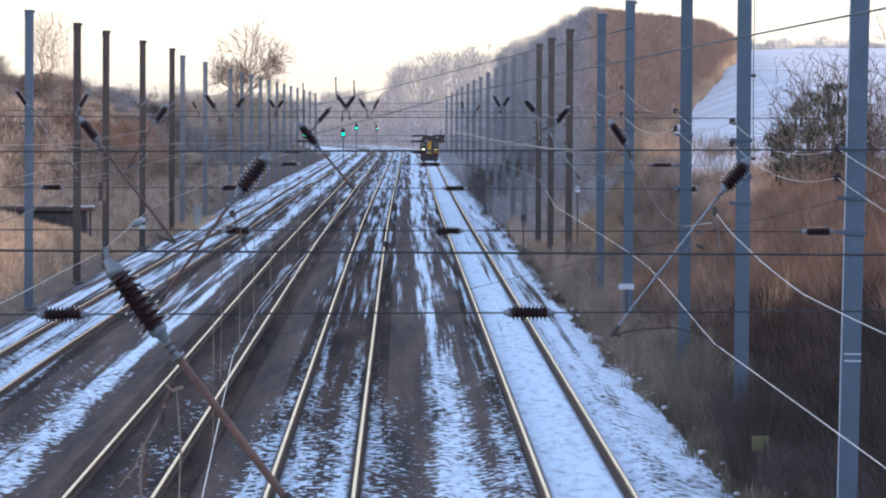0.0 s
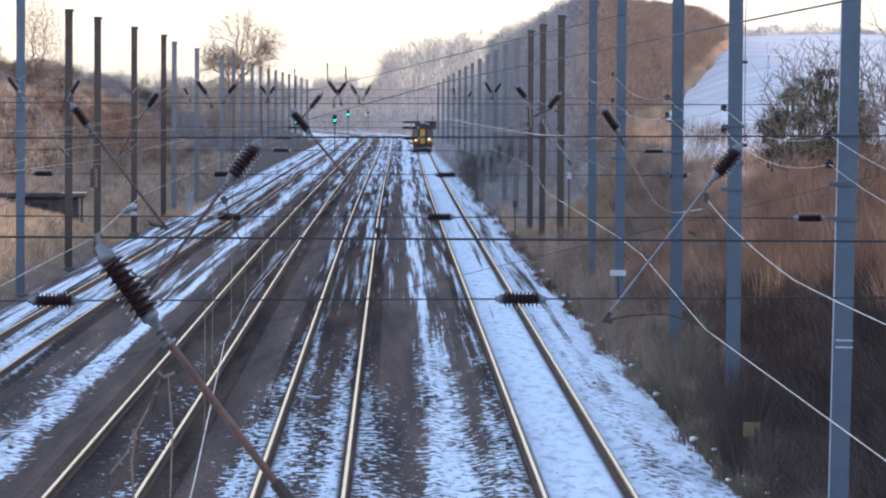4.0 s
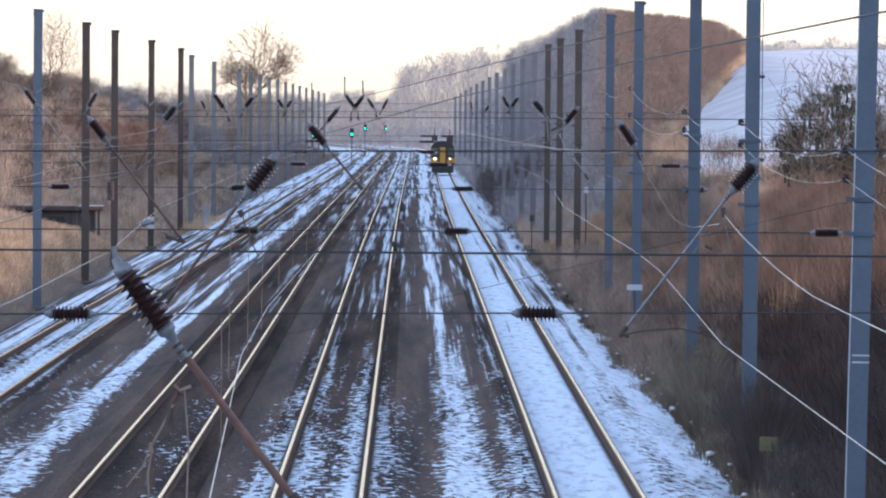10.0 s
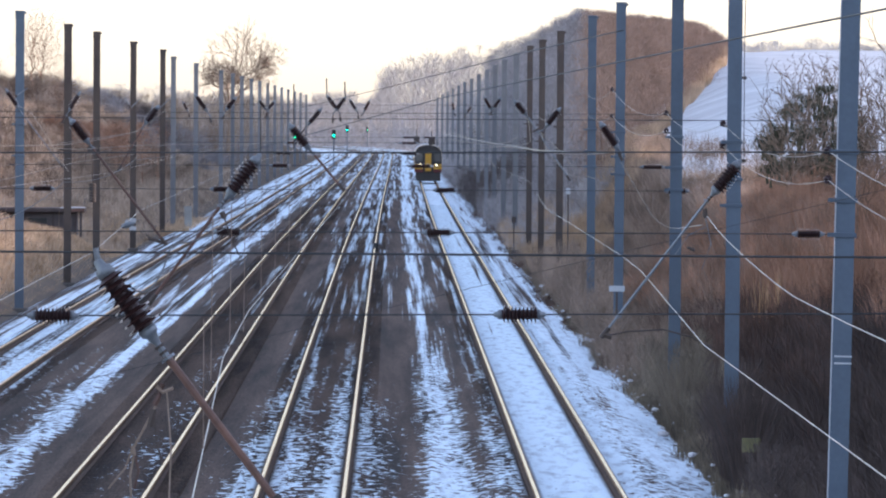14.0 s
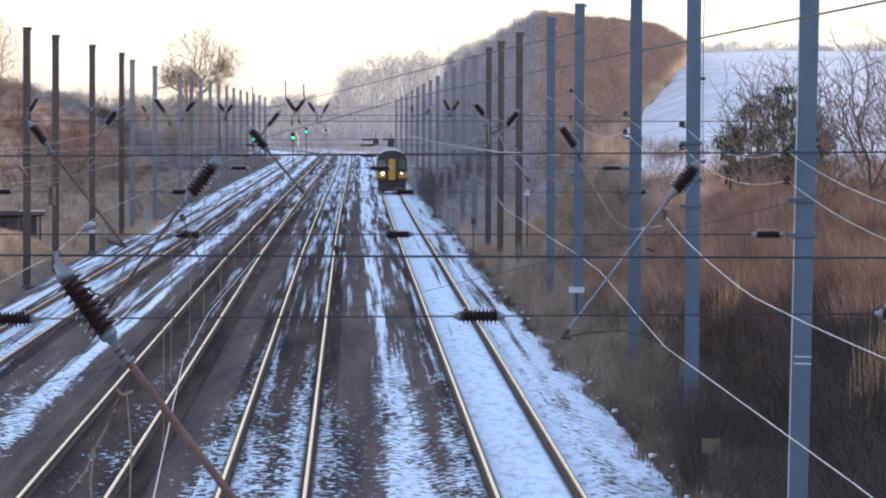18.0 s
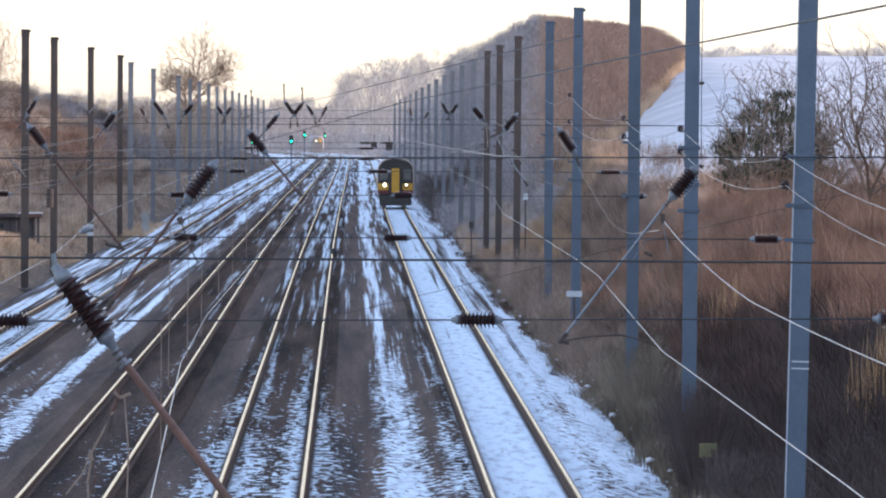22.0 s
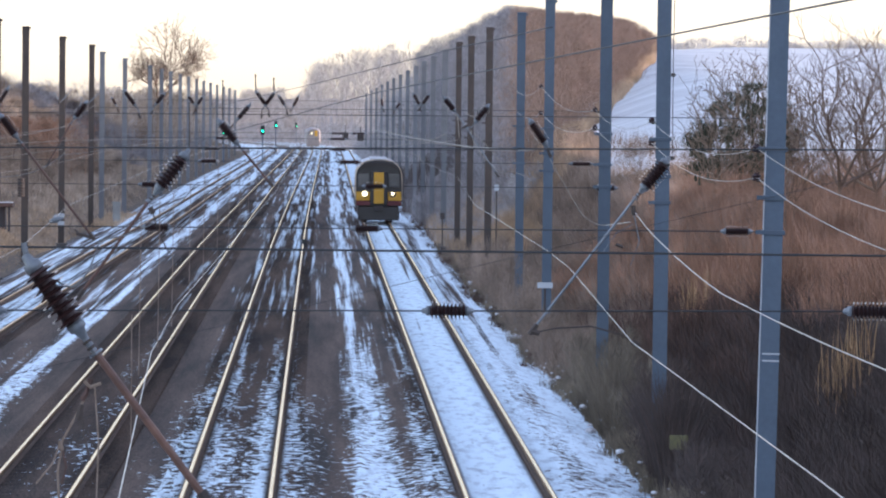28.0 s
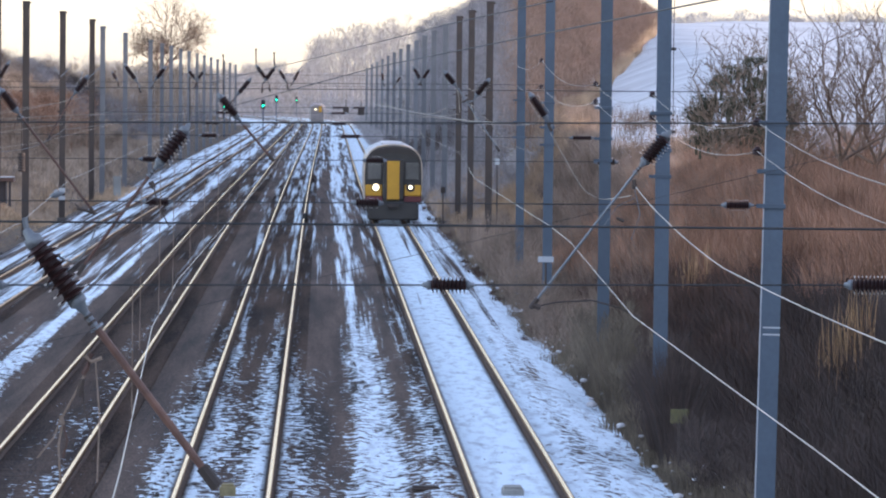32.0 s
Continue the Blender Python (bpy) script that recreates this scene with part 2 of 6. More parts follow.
FORMATION = formation_material("snowy_ballast", (0.049, 0.041, 0.037), (0.212, 0.144, 0.107))
SNOWY_SLEEPER = formation_material("snowy_concrete", (0.046, 0.037, 0.033), (0.20, 0.136, 0.10), 0.02)
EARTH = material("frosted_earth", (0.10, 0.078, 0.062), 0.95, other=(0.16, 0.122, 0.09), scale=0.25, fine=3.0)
# Far ground: distance haze is put into this pale colour.
FAR_FIELD = material("haze_paled_field", (0.36, 0.32, 0.30), 0.95, other=(0.24, 0.20, 0.18), scale=0.012, fine=0.2)
# Warmed and dulled: sunlit haze over the field is put into this snow.
FIELD_SNOW = material("field_snow", (0.70, 0.68, 0.67), 0.8, other=(0.46, 0.43, 0.42), scale=0.16, fine=0.8)
STEEL = material("galvanised_steel", (0.112, 0.143, 0.182), 0.6, 0.15, scale=1.2, fine=14, spread=0.25, per_thing=0.12)
DARK_STEEL = material("rusted_dark_steel", (0.056, 0.045, 0.040), 0.75, 0.2, other=(0.10, 0.072, 0.057), scale=1.2, fine=12)
RUST = material("rusty_tube", (0.17, 0.085, 0.06), 0.7, 0.2, other=(0.085, 0.05, 0.039), scale=3, fine=30)
# Lighter copy of the rust: the nearest arm's sunlight is in its colour.
LIT_RUST = material("sunlit_rusty_tube", (0.22, 0.115, 0.08), 0.6, 0.2, other=(0.11, 0.06, 0.045), scale=3, fine=30)
ROPE = material("pale_frayed_cable", (0.36, 0.27, 0.21), 0.9, other=(0.20, 0.14, 0.10), scale=6, fine=60)
RAIL_TOP = polished_material("polished_rail_head", (0.97, 0.84, 0.66), (0.60, 0.44, 0.30), 0.26)
DULL_RAIL_TOP = polished_material("seldom_used_rail_head", (0.84, 0.64, 0.46), (0.52, 0.36, 0.25), 0.32)
RAIL_EDGE = polished_material("worn_rail_edge", (0.44, 0.31, 0.20), (0.22, 0.14, 0.09), 0.42)
RAIL_SIDE = material("rusty_rail_side", (0.14, 0.088, 0.062), 0.85, other=(0.075, 0.055, 0.045), scale=2, fine=20)
SLEEPER = material("weathered_concrete", (0.17, 0.155, 0.14), 0.9, other=(0.09, 0.08, 0.075), scale=2, fine=20, per_thing=0.2)
PORCELAIN = material("brown_porcelain", (0.044, 0.015, 0.014), 0.55, scale=4, fine=30, bump=0.02)
GLAZE_RIM = material("dull_glazed_rim", (0.045, 0.020, 0.018), 0.88, scale=14, fine=60, spread=0.4, bump=0.0)
# Pale colour that stands for light glinting on the insulator rims.
RIM_GLINT = material("glint_on_glaze", (0.86, 0.76, 0.66), 0.5, other=(0.40, 0.33, 0.29), scale=22, fine=90, bump=0.0)
GREY_CAP = material("grey_cast_cap", (0.25, 0.265, 0.28), 0.5, 0.4, scale=5, fine=40)
WHITE = material("white_paint", (0.56, 0.57, 0.58), 0.6, scale=3, fine=30, spread=0.15)
WIRE = material("dull_copper_wire", (0.045, 0.045, 0.045), 0.7, 0.0, scale=2, fine=40, bump=0)
# Pale because the light these wires catch is put into their colour.
BRIGHT_WIRE = material("lit_pale_wire", (0.52, 0.45, 0.37), 0.4, 0.2, scale=3, fine=40, bump=0)
TWIG_BARK = material("pale_winter_bark", (0.36, 0.255, 0.185), 0.95, other=(0.20, 0.14, 0.10), scale=1.5, fine=15)
WARM_BARK = material("warm_winter_bark", (0.27, 0.175, 0.122), 0.95, other=(0.15, 0.10, 0.072), scale=1.5, fine=15)
BARK = material("winter_bark", (0.17, 0.12, 0.09), 0.95, other=(0.11, 0.08, 0.062), scale=1.5, fine=15)
BRUSH = island_material("dry_brush", [(0.066, 0.046, 0.038), (0.11, 0.07, 0.054), (0.165, 0.098, 0.072), (0.10, 0.078, 0.067)], patches=0.45)
# Far twigs and scrub: distance haze is put into these two paler colours.
HAZED_PALE = island_material("haze_paled_twigs", [(0.34, 0.31, 0.30), (0.425, 0.387, 0.37), (0.52, 0.468, 0.44), (0.39, 0.365, 0.357)])
HAZED_GREY = island_material("haze_greyed_twigs", [(0.305, 0.275, 0.265), (0.39, 0.35, 0.335), (0.485, 0.435, 0.41), (0.36, 0.335, 0.33)])
# Skyline trees: haze and warm light on the crowns are in this colour.
HAZY_TWIGS = island_material("hazed_tan_twigs", [(0.42, 0.355, 0.31), (0.50, 0.425, 0.37), (0.60, 0.505, 0.43), (0.46, 0.41, 0.38)])
SCRUB = island_material("grey_brown_scrub", [(0.13, 0.092, 0.069), (0.195, 0.136, 0.10), (0.27, 0.185, 0.133), (0.18, 0.148, 0.124)], patches=0.45)
RED_BRUSH = island_material("red_brown_brush", [(0.215, 0.116, 0.075), (0.36, 0.195, 0.122), (0.52, 0.285, 0.178), (0.28, 0.183, 0.133)], patches=0.5)
DARK_SCRUB = island_material("dark_grey_scrub", [(0.085, 0.069, 0.063), (0.12, 0.098, 0.088), (0.16, 0.128, 0.112), (0.105, 0.09, 0.083)])
TWIGS = island_material("bare_twigs", [(0.23, 0.147, 0.106), (0.315, 0.203, 0.146), (0.395, 0.257, 0.185), (0.28, 0.203, 0.163)])
TAN_SCRUB = island_material("tan_bank_scrub", [(0.215, 0.155, 0.112), (0.285, 0.207, 0.148), (0.37, 0.27, 0.195), (0.25, 0.198, 0.158)], patches=0.45)
BANK_TAN = island_material("tan_bank_grass", [(0.28, 0.205, 0.15), (0.37, 0.275, 0.20), (0.48, 0.36, 0.265), (0.33, 0.265, 0.215)], patches=0.4)
BROWN_BRUSH = island_material("faded_brown_brush", [(0.185, 0.134, 0.103), (0.27, 0.192, 0.142), (0.365, 0.26, 0.19), (0.25, 0.203, 0.168)], patches=0.45)
# Greyed for the haze over the far wood; the haze is in the colour.
DULL_TWIGS = island_material("hazed_grey_twigs", [(0.215, 0.197, 0.20), (0.28, 0.255, 0.253), (0.35, 0.315, 0.308), (0.27, 0.258, 0.262)])
GOLD = island_material("golden_dead_grass", [(0.34, 0.22, 0.13), (0.46, 0.31, 0.19), (0.58, 0.41, 0.27), (0.40, 0.29, 0.20)])
# Bright orange: low sunlight on the stalks is put into their colour.
STALKS = island_material("sunlit_dead_stalks", [(0.48, 0.27, 0.13), (0.66, 0.40, 0.20), (0.80, 0.53, 0.30)])
# Shade at the foot of the slope is put into this dark colour.
BRAMBLE = island_material("shade_dark_bramble", [(0.060, 0.049, 0.045), (0.088, 0.067, 0.057), (0.118, 0.084, 0.070), (0.080, 0.069, 0.064)], patches=0.4)
# Same steel for masts past 480 m, with distance haze painted in.
HAZED_STEEL = material("hazed_steel", (0.215, 0.213, 0.218), 0.7, 0.1, scale=1.2, fine=14, spread=0.25, per_thing=0.15)
GRASS = island_material("dead_grass", [(0.15, 0.122, 0.086), (0.22, 0.175, 0.122), (0.33, 0.255, 0.175), (0.19, 0.162, 0.124)], patches=0.5)
BANK_GRASS = island_material("olive_dead_grass", [(0.125, 0.10, 0.074), (0.18, 0.142, 0.102), (0.25, 0.197, 0.14), (0.165, 0.14, 0.112)], patches=0.45)
IVY = island_material("dark_evergreen", [(0.060, 0.064, 0.042), (0.095, 0.094, 0.062), (0.15, 0.138, 0.095)])


# ---- mesh helpers ----
def finish(name, bm, mat, smooth=False):
    me = bpy.data.meshes.new(name)
    bm.to_mesh(me)
    bm.free()
    me.materials.append(mat)
    if smooth:
        for p in me.polygons:
            p.use_smooth = True
    return me


def part(name, bm, mat, parent, label="", smooth=False):
    ob = new(name, finish(name, bm, mat, smooth))
    ob.parent = parent
    if label:
        tagged(ob, label)
    return ob


def raw(name, verts, faces, mat, parent=None):
    me = bpy.data.meshes.new(name)
    me.from_pydata(verts, [], faces)
    me.materials.append(mat)
    ob = new(name, me)
    ob.parent = parent
    return ob


def box(bm, x0, x1, y0, y1, z0, z1, bevel=0.0):
    v = bmesh.ops.create_cube(bm, size=1.0, matrix=Matrix.Translation(((x0 + x1) / 2, (y0 + y1) / 2, (z0 + z1) / 2)) @ Matrix.Diagonal((x1 - x0, y1 - y0, z1 - z0, 1)))["verts"]
    if bevel:
        bmesh.ops.bevel(bm, geom=list({e for q in v for e in q.link_edges}), offset=bevel, segments=1, affect="EDGES")


def tube(bm, pts, r, n=6, taper=1.0):
    """A round bar along the points."""
    pts = [Vector(p) for p in pts]
    rings = []
    for i, p in enumerate(pts):
        d = (pts[min(i + 1, len(pts) - 1)] - pts[max(i - 1, 0)]).normalized()
        s = d.cross(Vector((0, 0, 1)) if abs(d.z) < 0.95 else Vector((1, 0, 0))).normalized()
        u = s.cross(d)
        k = r * (1 + (taper - 1) * i / (len(pts) - 1))
        rings.append([bm.verts.new(p + (s * math.cos(a) + u * math.sin(a)) * k) for a in (2 * math.pi * j / n for j in range(n))])
    for a, c in zip(rings, rings[1:]):
        for j in range(n):
            bm.faces.new((a[j], a[(j + 1) % n], c[(j + 1) % n], c[j]))
    bm.faces.new(rings[0][::-1])
    bm.faces.new(rings[-1])


def lathe(bm, a, c, profile, n=12):
    """A turned body from a to c; profile: share of the length, radius."""
    a, c = Vector(a), Vector(c)
    d = (c - a).normalized()
    s = d.cross(Vector((0, 1, 0)) if abs(d.y) < 0.9 else Vector((1, 0, 0))).normalized()
    u = s.cross(d)
    rings = [[bm.verts.new(a + (c - a) * f + (s * math.cos(q) + u * math.sin(q)) * r) for q in (2 * math.pi * j / n for j in range(n))] for f, r in profile]
    for p, q in zip(rings, rings[1:]):
        for j in range(n):
            bm.faces.new((p[j], p[(j + 1) % n], q[(j + 1) % n], q[j]))
    bm.faces.new(rings[0][::-1])
    bm.faces.new(rings[-1])


def sagging(a, c, sag, n=12):
    a, c = Vector(a), Vector(c)
    return [a.lerp(c, i / n) - Vector((0, 0, 4 * sag * (i / n) * (1 - i / n))) for i in range(n + 1)]


def empty(name, m=None):
    ob = new(name)
    if m is not None:
        ob.matrix_world = m
    return ob


def insulator(parent, a, c, r, sheds, cap=0.25):
    """Ribbed porcelain between two cast caps, as three parts."""
    a, c = Vector(a), Vector(c)
    bm = bmesh.new()
    prof = [(0, r * 0.56)]
    for i in range(sheds):
        f, w = (i + 0.5) / sheds, 1 / sheds
        prof += [(f - w * 0.34, r * 0.56), (f - w * 0.16, r * 0.70), (f - w * 0.02, r * 0.90), (f + w * 0.02, r * 1.12), (f + w * 0.12, r * 1.15), (f + w * 0.20, r * 1.10), (f + w * 0.18, r * 0.84), (f + w * 0.22, r * 0.56)]
    prof.append((1, r * 0.56))
    lathe(bm, a, c, prof, 20)
    ins = part("insulator", bm, PORCELAIN, parent, "ribbed brown porcelain insulator with painted rim glints", smooth=False)
    ins.data.materials.append(GLAZE_RIM)
    ins.data.materials.append(RIM_GLINT)
    d = (c - a).normalized()
    for p in ins.data.polygons:
        v = p.center - a
        v -= d * v.dot(d)
        if v.length > 0.86 * r:
            # the sky's glint is painted on the two flanks that outline each rim from the camera
            p.material_index, p.use_smooth = (2 if abs(v.y) < 0.62 * v.length else 1), True
    k = (c - a) * cap
    for p, q in ((a - k, a), (c, c + k)):
        bm = bmesh.new()
        lathe(bm, p, q, [(0, r * 0.22), (0.1, r * 0.3), (0.45, r * 0.36), (0.55, r * 0.58), (1, r * 0.62)] if q == a else [(0, r * 0.62), (0.4, r * 0.58), (0.5, r * 0.4), (0.9, r * 0.26), (1, r * 0.2)], 12)
        part("end_cap", bm, GREY_CAP, ins, "grey cast metal cap", smooth=True)
    return ins


# ---- ground ----
def smooth(a, c, v):
    v = min(1.0, max(0.0, (v - a) / (c - a)))
    return v * v * (3 - 2 * v)


def fall(y):
    """The line drops gently with distance."""
    return -0.0006 * max(0.0, y - 440)


def ground_z(x, y):
    n = noise.noise(Vector((x * 0.05, y * 0.02, 0.3))) + 0.4 * noise.noise(Vector((x * 0.25, y * 0.1, 2.0)))
    near = 1 - smooth(1500, 1650, y)
    z = -0.55 + fall(min(y, 2100))
    z += smooth(6.4, 13.0, x) * (3.9 + 0.5 * n) * near
    z += smooth(9, 12.5, x) * 1.5 * smooth(290, 430, y) * near
    z += smooth(11, 24, x) * 7.0 * smooth(320, 800, y) * near
    z += (0.5 * smooth(13.4, 15.0, -x) + 0.5 * smooth(14.5, 22.0, -x)) * (3.4 + 0.6 * n) * near * (1 - math.exp(-((y - 475) / 32) ** 2) * (1 - smooth(20.5, 23, -x)))
    z += smooth(19, 28, -x) * 5.6 * smooth(380, 560, y) * (1 - smooth(800, 1250, y))
    # unseen rise added on the right to keep the low sun off the line
    z += 12.0 * smooth(19, 34, x) * (1 - smooth(290, 340, y))
    far = smooth(2050, 3000, y)
    return z + 11.0 * far * (1 + 0.35 * noise.noise(Vector((x * 0.006, 7.0, 0))))


def field_edge(y):
    """How far down the slope the snowy field comes."""
    return max(11.3 + 2.6 * (1 - smooth(290, 340, y)), 0.0298 * min(y, 500.0))


def make_ground():
    xs = [-900, -500, -300, -200, -140, -100, -80] + [-60 + 2.5 * i for i in range(14)] + [-25 + 1.0 * i for i in range(13)] + [-12, -6, 0, 5.5, 6.2, 6.6, 7.0] + [7.5 + 0.35 * i for i in range(36)] + [21 + 3 * i for i in range(14)] + [70, 85, 110, 150, 220, 320, 500, 900]
    ys = [-300, -150, -60] + [8.0 * i for i in range(0, 75)] + [600 + 25 * i for i in range(0, 44)] + [1700 + 100 * i for i in range(16)] + [3400, 3800, 4300, 4900]
    verts = [(x, y, ground_z(x, y)) for y in ys for x in xs]
    w = len(xs)
    faces = [(j * w + i, j * w + i + 1, (j + 1) * w + i + 1, (j + 1) * w + i) for j in range(len(ys) - 1) for i in range(w - 1)]
    ob = raw("ground", verts, faces, EARTH)
    ob.data.materials.append(FIELD_SNOW)
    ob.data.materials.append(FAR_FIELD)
    for p in ob.data.polygons:
        p.use_smooth = True
        c = p.center
        e = noise.noise(Vector((c.x * 0.7, c.y * 0.05, 4.0))) + 0.5 * noise.noise(Vector((c.x * 2.1, c.y * 0.2, 9.0)))
        if c.x > field_edge(c.y) + 0.7 * e and 300 < c.y < 1500:
            p.material_index = 1
        # far ground takes the colour with haze painted in
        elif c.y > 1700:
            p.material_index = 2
    tagged(ob, "rough cutting slopes with dead grass, earth and snowy fields", "ground", kind="structure")


make_ground()

# ballast formation under the four lines
_fx = [-13.2 + 0.2 * i for i in range(98)]
_fy = [20 * i for i in range(-6, 106)]


def bed_z(x):
    z = -0.173
    for c in (3.25, -1.55, -4.95, -9.8):
        d = abs(x - c)
        if 1.4 < d < 2.5:
            z = min(z, -0.173 - 0.09 * math.sin(math.pi * (d - 1.4) / 1.1))
    z -= 0.37 * smooth(5.0, 6.2, x) + 0.37 * smooth(12.0, 13.2, -x)
    return z


# bed raised past 1640 m to cover dark rail sides, in place of haze
_v = [(x - max(0.0, y - 1600) ** 2 / 15000 + smooth(400, 1700, y), y, bed_z(x) + fall(y) + 0.13 * smooth(1640, 1800, y)) for y in _fy for x in _fx]
_w = len(_fx)
_f = [(j * _w + i, j * _w + i + 1, (j + 1) * _w + i + 1, (j + 1) * _w + i) for j in range(len(_fy) - 1) for i in range(_w - 1)]
bed = raw("ballast_bed", _v, _f, FORMATION)
for _p in bed.data.polygons:
    _p.use_smooth = True
tagged(bed, "dark stone ballast under long streaks of snow", "ballast", kind="structure")


# ---- tracks ----
def bend(y):
    """The slight set to the right, then the far curve to the left."""
    return -max(0.0, y - 1600) ** 2 / 15000 + smooth(400, 1700, y)


TRACKS = [lambda y: 3.29 + bend(y), lambda y: -1.55 + bend(y), lambda y: -4.97 + bend(y), lambda y: -10.15 + 0.95 * smooth(200, 620, y) + bend(y)]
GAUGE = 1.505
HEAD = [(-0.028, 0.0), (0.028, 0.0)]
SIDES = [(0.040, -0.004), (0.040, -0.04), (0.010, -0.052), (0.010, -0.125), (0.07, -0.145), (0.07, -0.158), (-0.07, -0.158), (-0.07, -0.145), (-0.010, -0.125), (-0.010, -0.052), (-0.040, -0.04), (-0.040, -0.004)]


def rail(parent, centre, side, top=None):
    ys = [12 * i for i in range(-10, 176)]
    prof = HEAD + SIDES
    verts, faces = [], []
    for y in ys:
        x = centre(y) + side * GAUGE / 2
        verts += [(x + px, y, pz + fall(y)) for px, pz in prof]
    k = len(prof)
    for j in range(len(ys) - 1):
        for i in range(k):
            faces.append((j * k + i, j * k + (i + 1) % k, (j + 1) * k + (i + 1) % k, (j + 1) * k + i))
    ob = raw("rail", verts, faces, RAIL_SIDE, parent)
    ob.data.materials.append(top or RAIL_TOP)
    ob.data.materials.append(RAIL_EDGE)
    for i, p in enumerate(ob.data.polygons):
        p.material_index = 1 if i % k == 0 else 2 if i % k in (1, 2, k - 2, k - 1) else 0
    tagged(ob, "rusty steel rail with a polished head")


_bm = bmesh.new()
box(_bm, -1.25, 1.25, -0.13, 0.13, -0.40, -0.165, 0.02)
SLEEPER_MESH = finish("sleeper", _bm, SNOWY_SLEEPER)


def track(centre):
    t = empty("railway_track")
    tagged(t, "running line of two rails on concrete sleepers in snowy ballast", "railway track", "tracks of the four-track line")
    for s in (-1, 1):
        rail(t, centre, s, DULL_RAIL_TOP if centre(150) < -8 else None)
    y = 118.0
    for i in range(75):
        ob = new("sleeper", SLEEPER_MESH)
        ob.parent = t
        ob.location = (centre(y), y, random.uniform(-0.004, 0.003))
        y += 0.65
    verts, faces = [], []
    y = -119.0
    while y < 700:
        if 117.6 < y < 166.5:
            y += 0.65
            continue
        x, g = centre(y), fall(y)
        b = len(verts)
        verts += [(x - 1.25, y - 0.13, g - 0.165), (x + 1.25, y - 0.13, g - 0.165), (x + 1.25, y + 0.13, g - 0.165), (x - 1.25, y + 0.13, g - 0.165),
                  (x - 1.25, y - 0.13, g - 0.4), (x + 1.25, y - 0.13, g - 0.4), (x + 1.25, y + 0.13, g - 0.4), (x - 1.25, y + 0.13, g - 0.4)]
        faces += [(b, b + 1, b + 2, b + 3), (b + 4, b + 5, b + 1, b), (b + 5, b + 6, b + 2, b + 1), (b + 7, b + 4, b, b + 3), (b + 6, b + 7, b + 3, b + 2)]
        y += 0.65
    tagged(raw("distant_sleeper_run", verts, faces, SNOWY_SLEEPER, t), "rows of concrete sleepers", kind="stuff")


for _c in TRACKS:
    track(_c)


# ---- masts ----
def mast(x, y, top, dark=False, bands=(), base=-0.8, w=0.30, rake=0.0):
    m = empty("overhead_line_mast", pose(x, y, base, 0, rake, 0))
    tagged(m, "dark rusted steel H-section mast" if dark else "blue-grey galvanised steel H-section mast", "overhead line mast", "masts beside the railway")
    mat = DARK_STEEL if dark else STEEL if y < 480 else HAZED_STEEL
    h = top - base
    bm = bmesh.new()
    a, e = w / 2, w / 2 - 0.02
    prof = [(-a, -a), (a, -a), (a, -e), (0.01, -e), (0.01, e), (a, e), (a, a), (-a, a), (-a, e), (-0.01, e), (-0.01, -e), (-a, -e)]
    lo, hi = ([bm.verts.new((px, py, z)) for px, py in prof] for z in (0, h))
    for i in range(12):
        bm.faces.new((lo[i], lo[(i + 1) % 12], hi[(i + 1) % 12], hi[i]))
    bm.faces.new(hi)
    part("column", bm, mat, m)
    bm = bmesh.new()
    box(bm, -w / 2 - 0.02, w / 2 + 0.02, -w / 2 - 0.02, w / 2 + 0.02, h, h + 0.06, 0.015)
    box(bm, -w / 2 - 0.01, w / 2 + 0.01, -w / 2 - 0.01, w / 2 + 0.01, h - 0.22, h - 0.01)
    box(bm, w / 2, w / 2 + 0.07, -0.03, 0.03, h - 0.05, h + 0.02)
    part("cap", bm, mat, m)
    if x < 0 and y < 560:
        bm = bmesh.new()
        box(bm, -0.32, 0.32, -0.32, 0.32, 0.0, 0.45, 0.03)
        part("foundation", bm, SLEEPER, m, "concrete mast foundation")
    if y < 140:
        for z in (3.0, 3.1):
            bm = bmesh.new()
            box(bm, -w / 2 + 0.02, w / 2 + 0.004, -w / 2 - 0.006, -w / 2 - 0.001, z - base - 0.012, z - base + 0.012)
            part("cable_tie", bm, WHITE, m, "white band")
        bm = bmesh.new()
        tube(bm, [(-w / 2 - 0.02, -w / 2, 0), (-w / 2 - 0.02, -w / 2, h * 0.95)], 0.010, 6)
        part("earth_cable", bm, WHITE, m, "pale cable up the mast")
    if 177 < y < 179 and x > 0:
        bm = bmesh.new()
        tube(bm, [(w / 2 + 0.05, -w / 2, h * 0.6), (w / 2 + 0.04, -w / 2, h * 0.8), (w / 2 + 0.06, -w / 2, h - 0.25)], 0.009, 6)
        part("earth_cable", bm, DARK_STEEL, m, "loose cable beside the mast")
        for z in (0.62, 0.77, 0.97):
            bm = bmesh.new()
            box(bm, w / 2, w / 2 + 0.09, -w / 2 - 0.03, -w / 2 + 0.03, h * z - 0.03, h * z + 0.03, 0.01)
            part("cable_clip", bm, DARK_STEEL, m)
    if 470 < y < 480 and x < 0:
        for z in (0.55, 0.95):
            bm = bmesh.new()
            box(bm, -0.16, 0.16, -w / 2 - 0.012, -w / 2 - 0.002, z - base, z - base + 0.2)
            part("number_plate", bm, WHITE, m, "plain white plate")
    for z in bands:
        bm = bmesh.new()
        box(bm, -w / 2 - 0.03, w / 2 + 0.03, -w / 2 - 0.03, w / 2 + 0.03, z - base - 0.035, z - base + 0.035, 0.006)
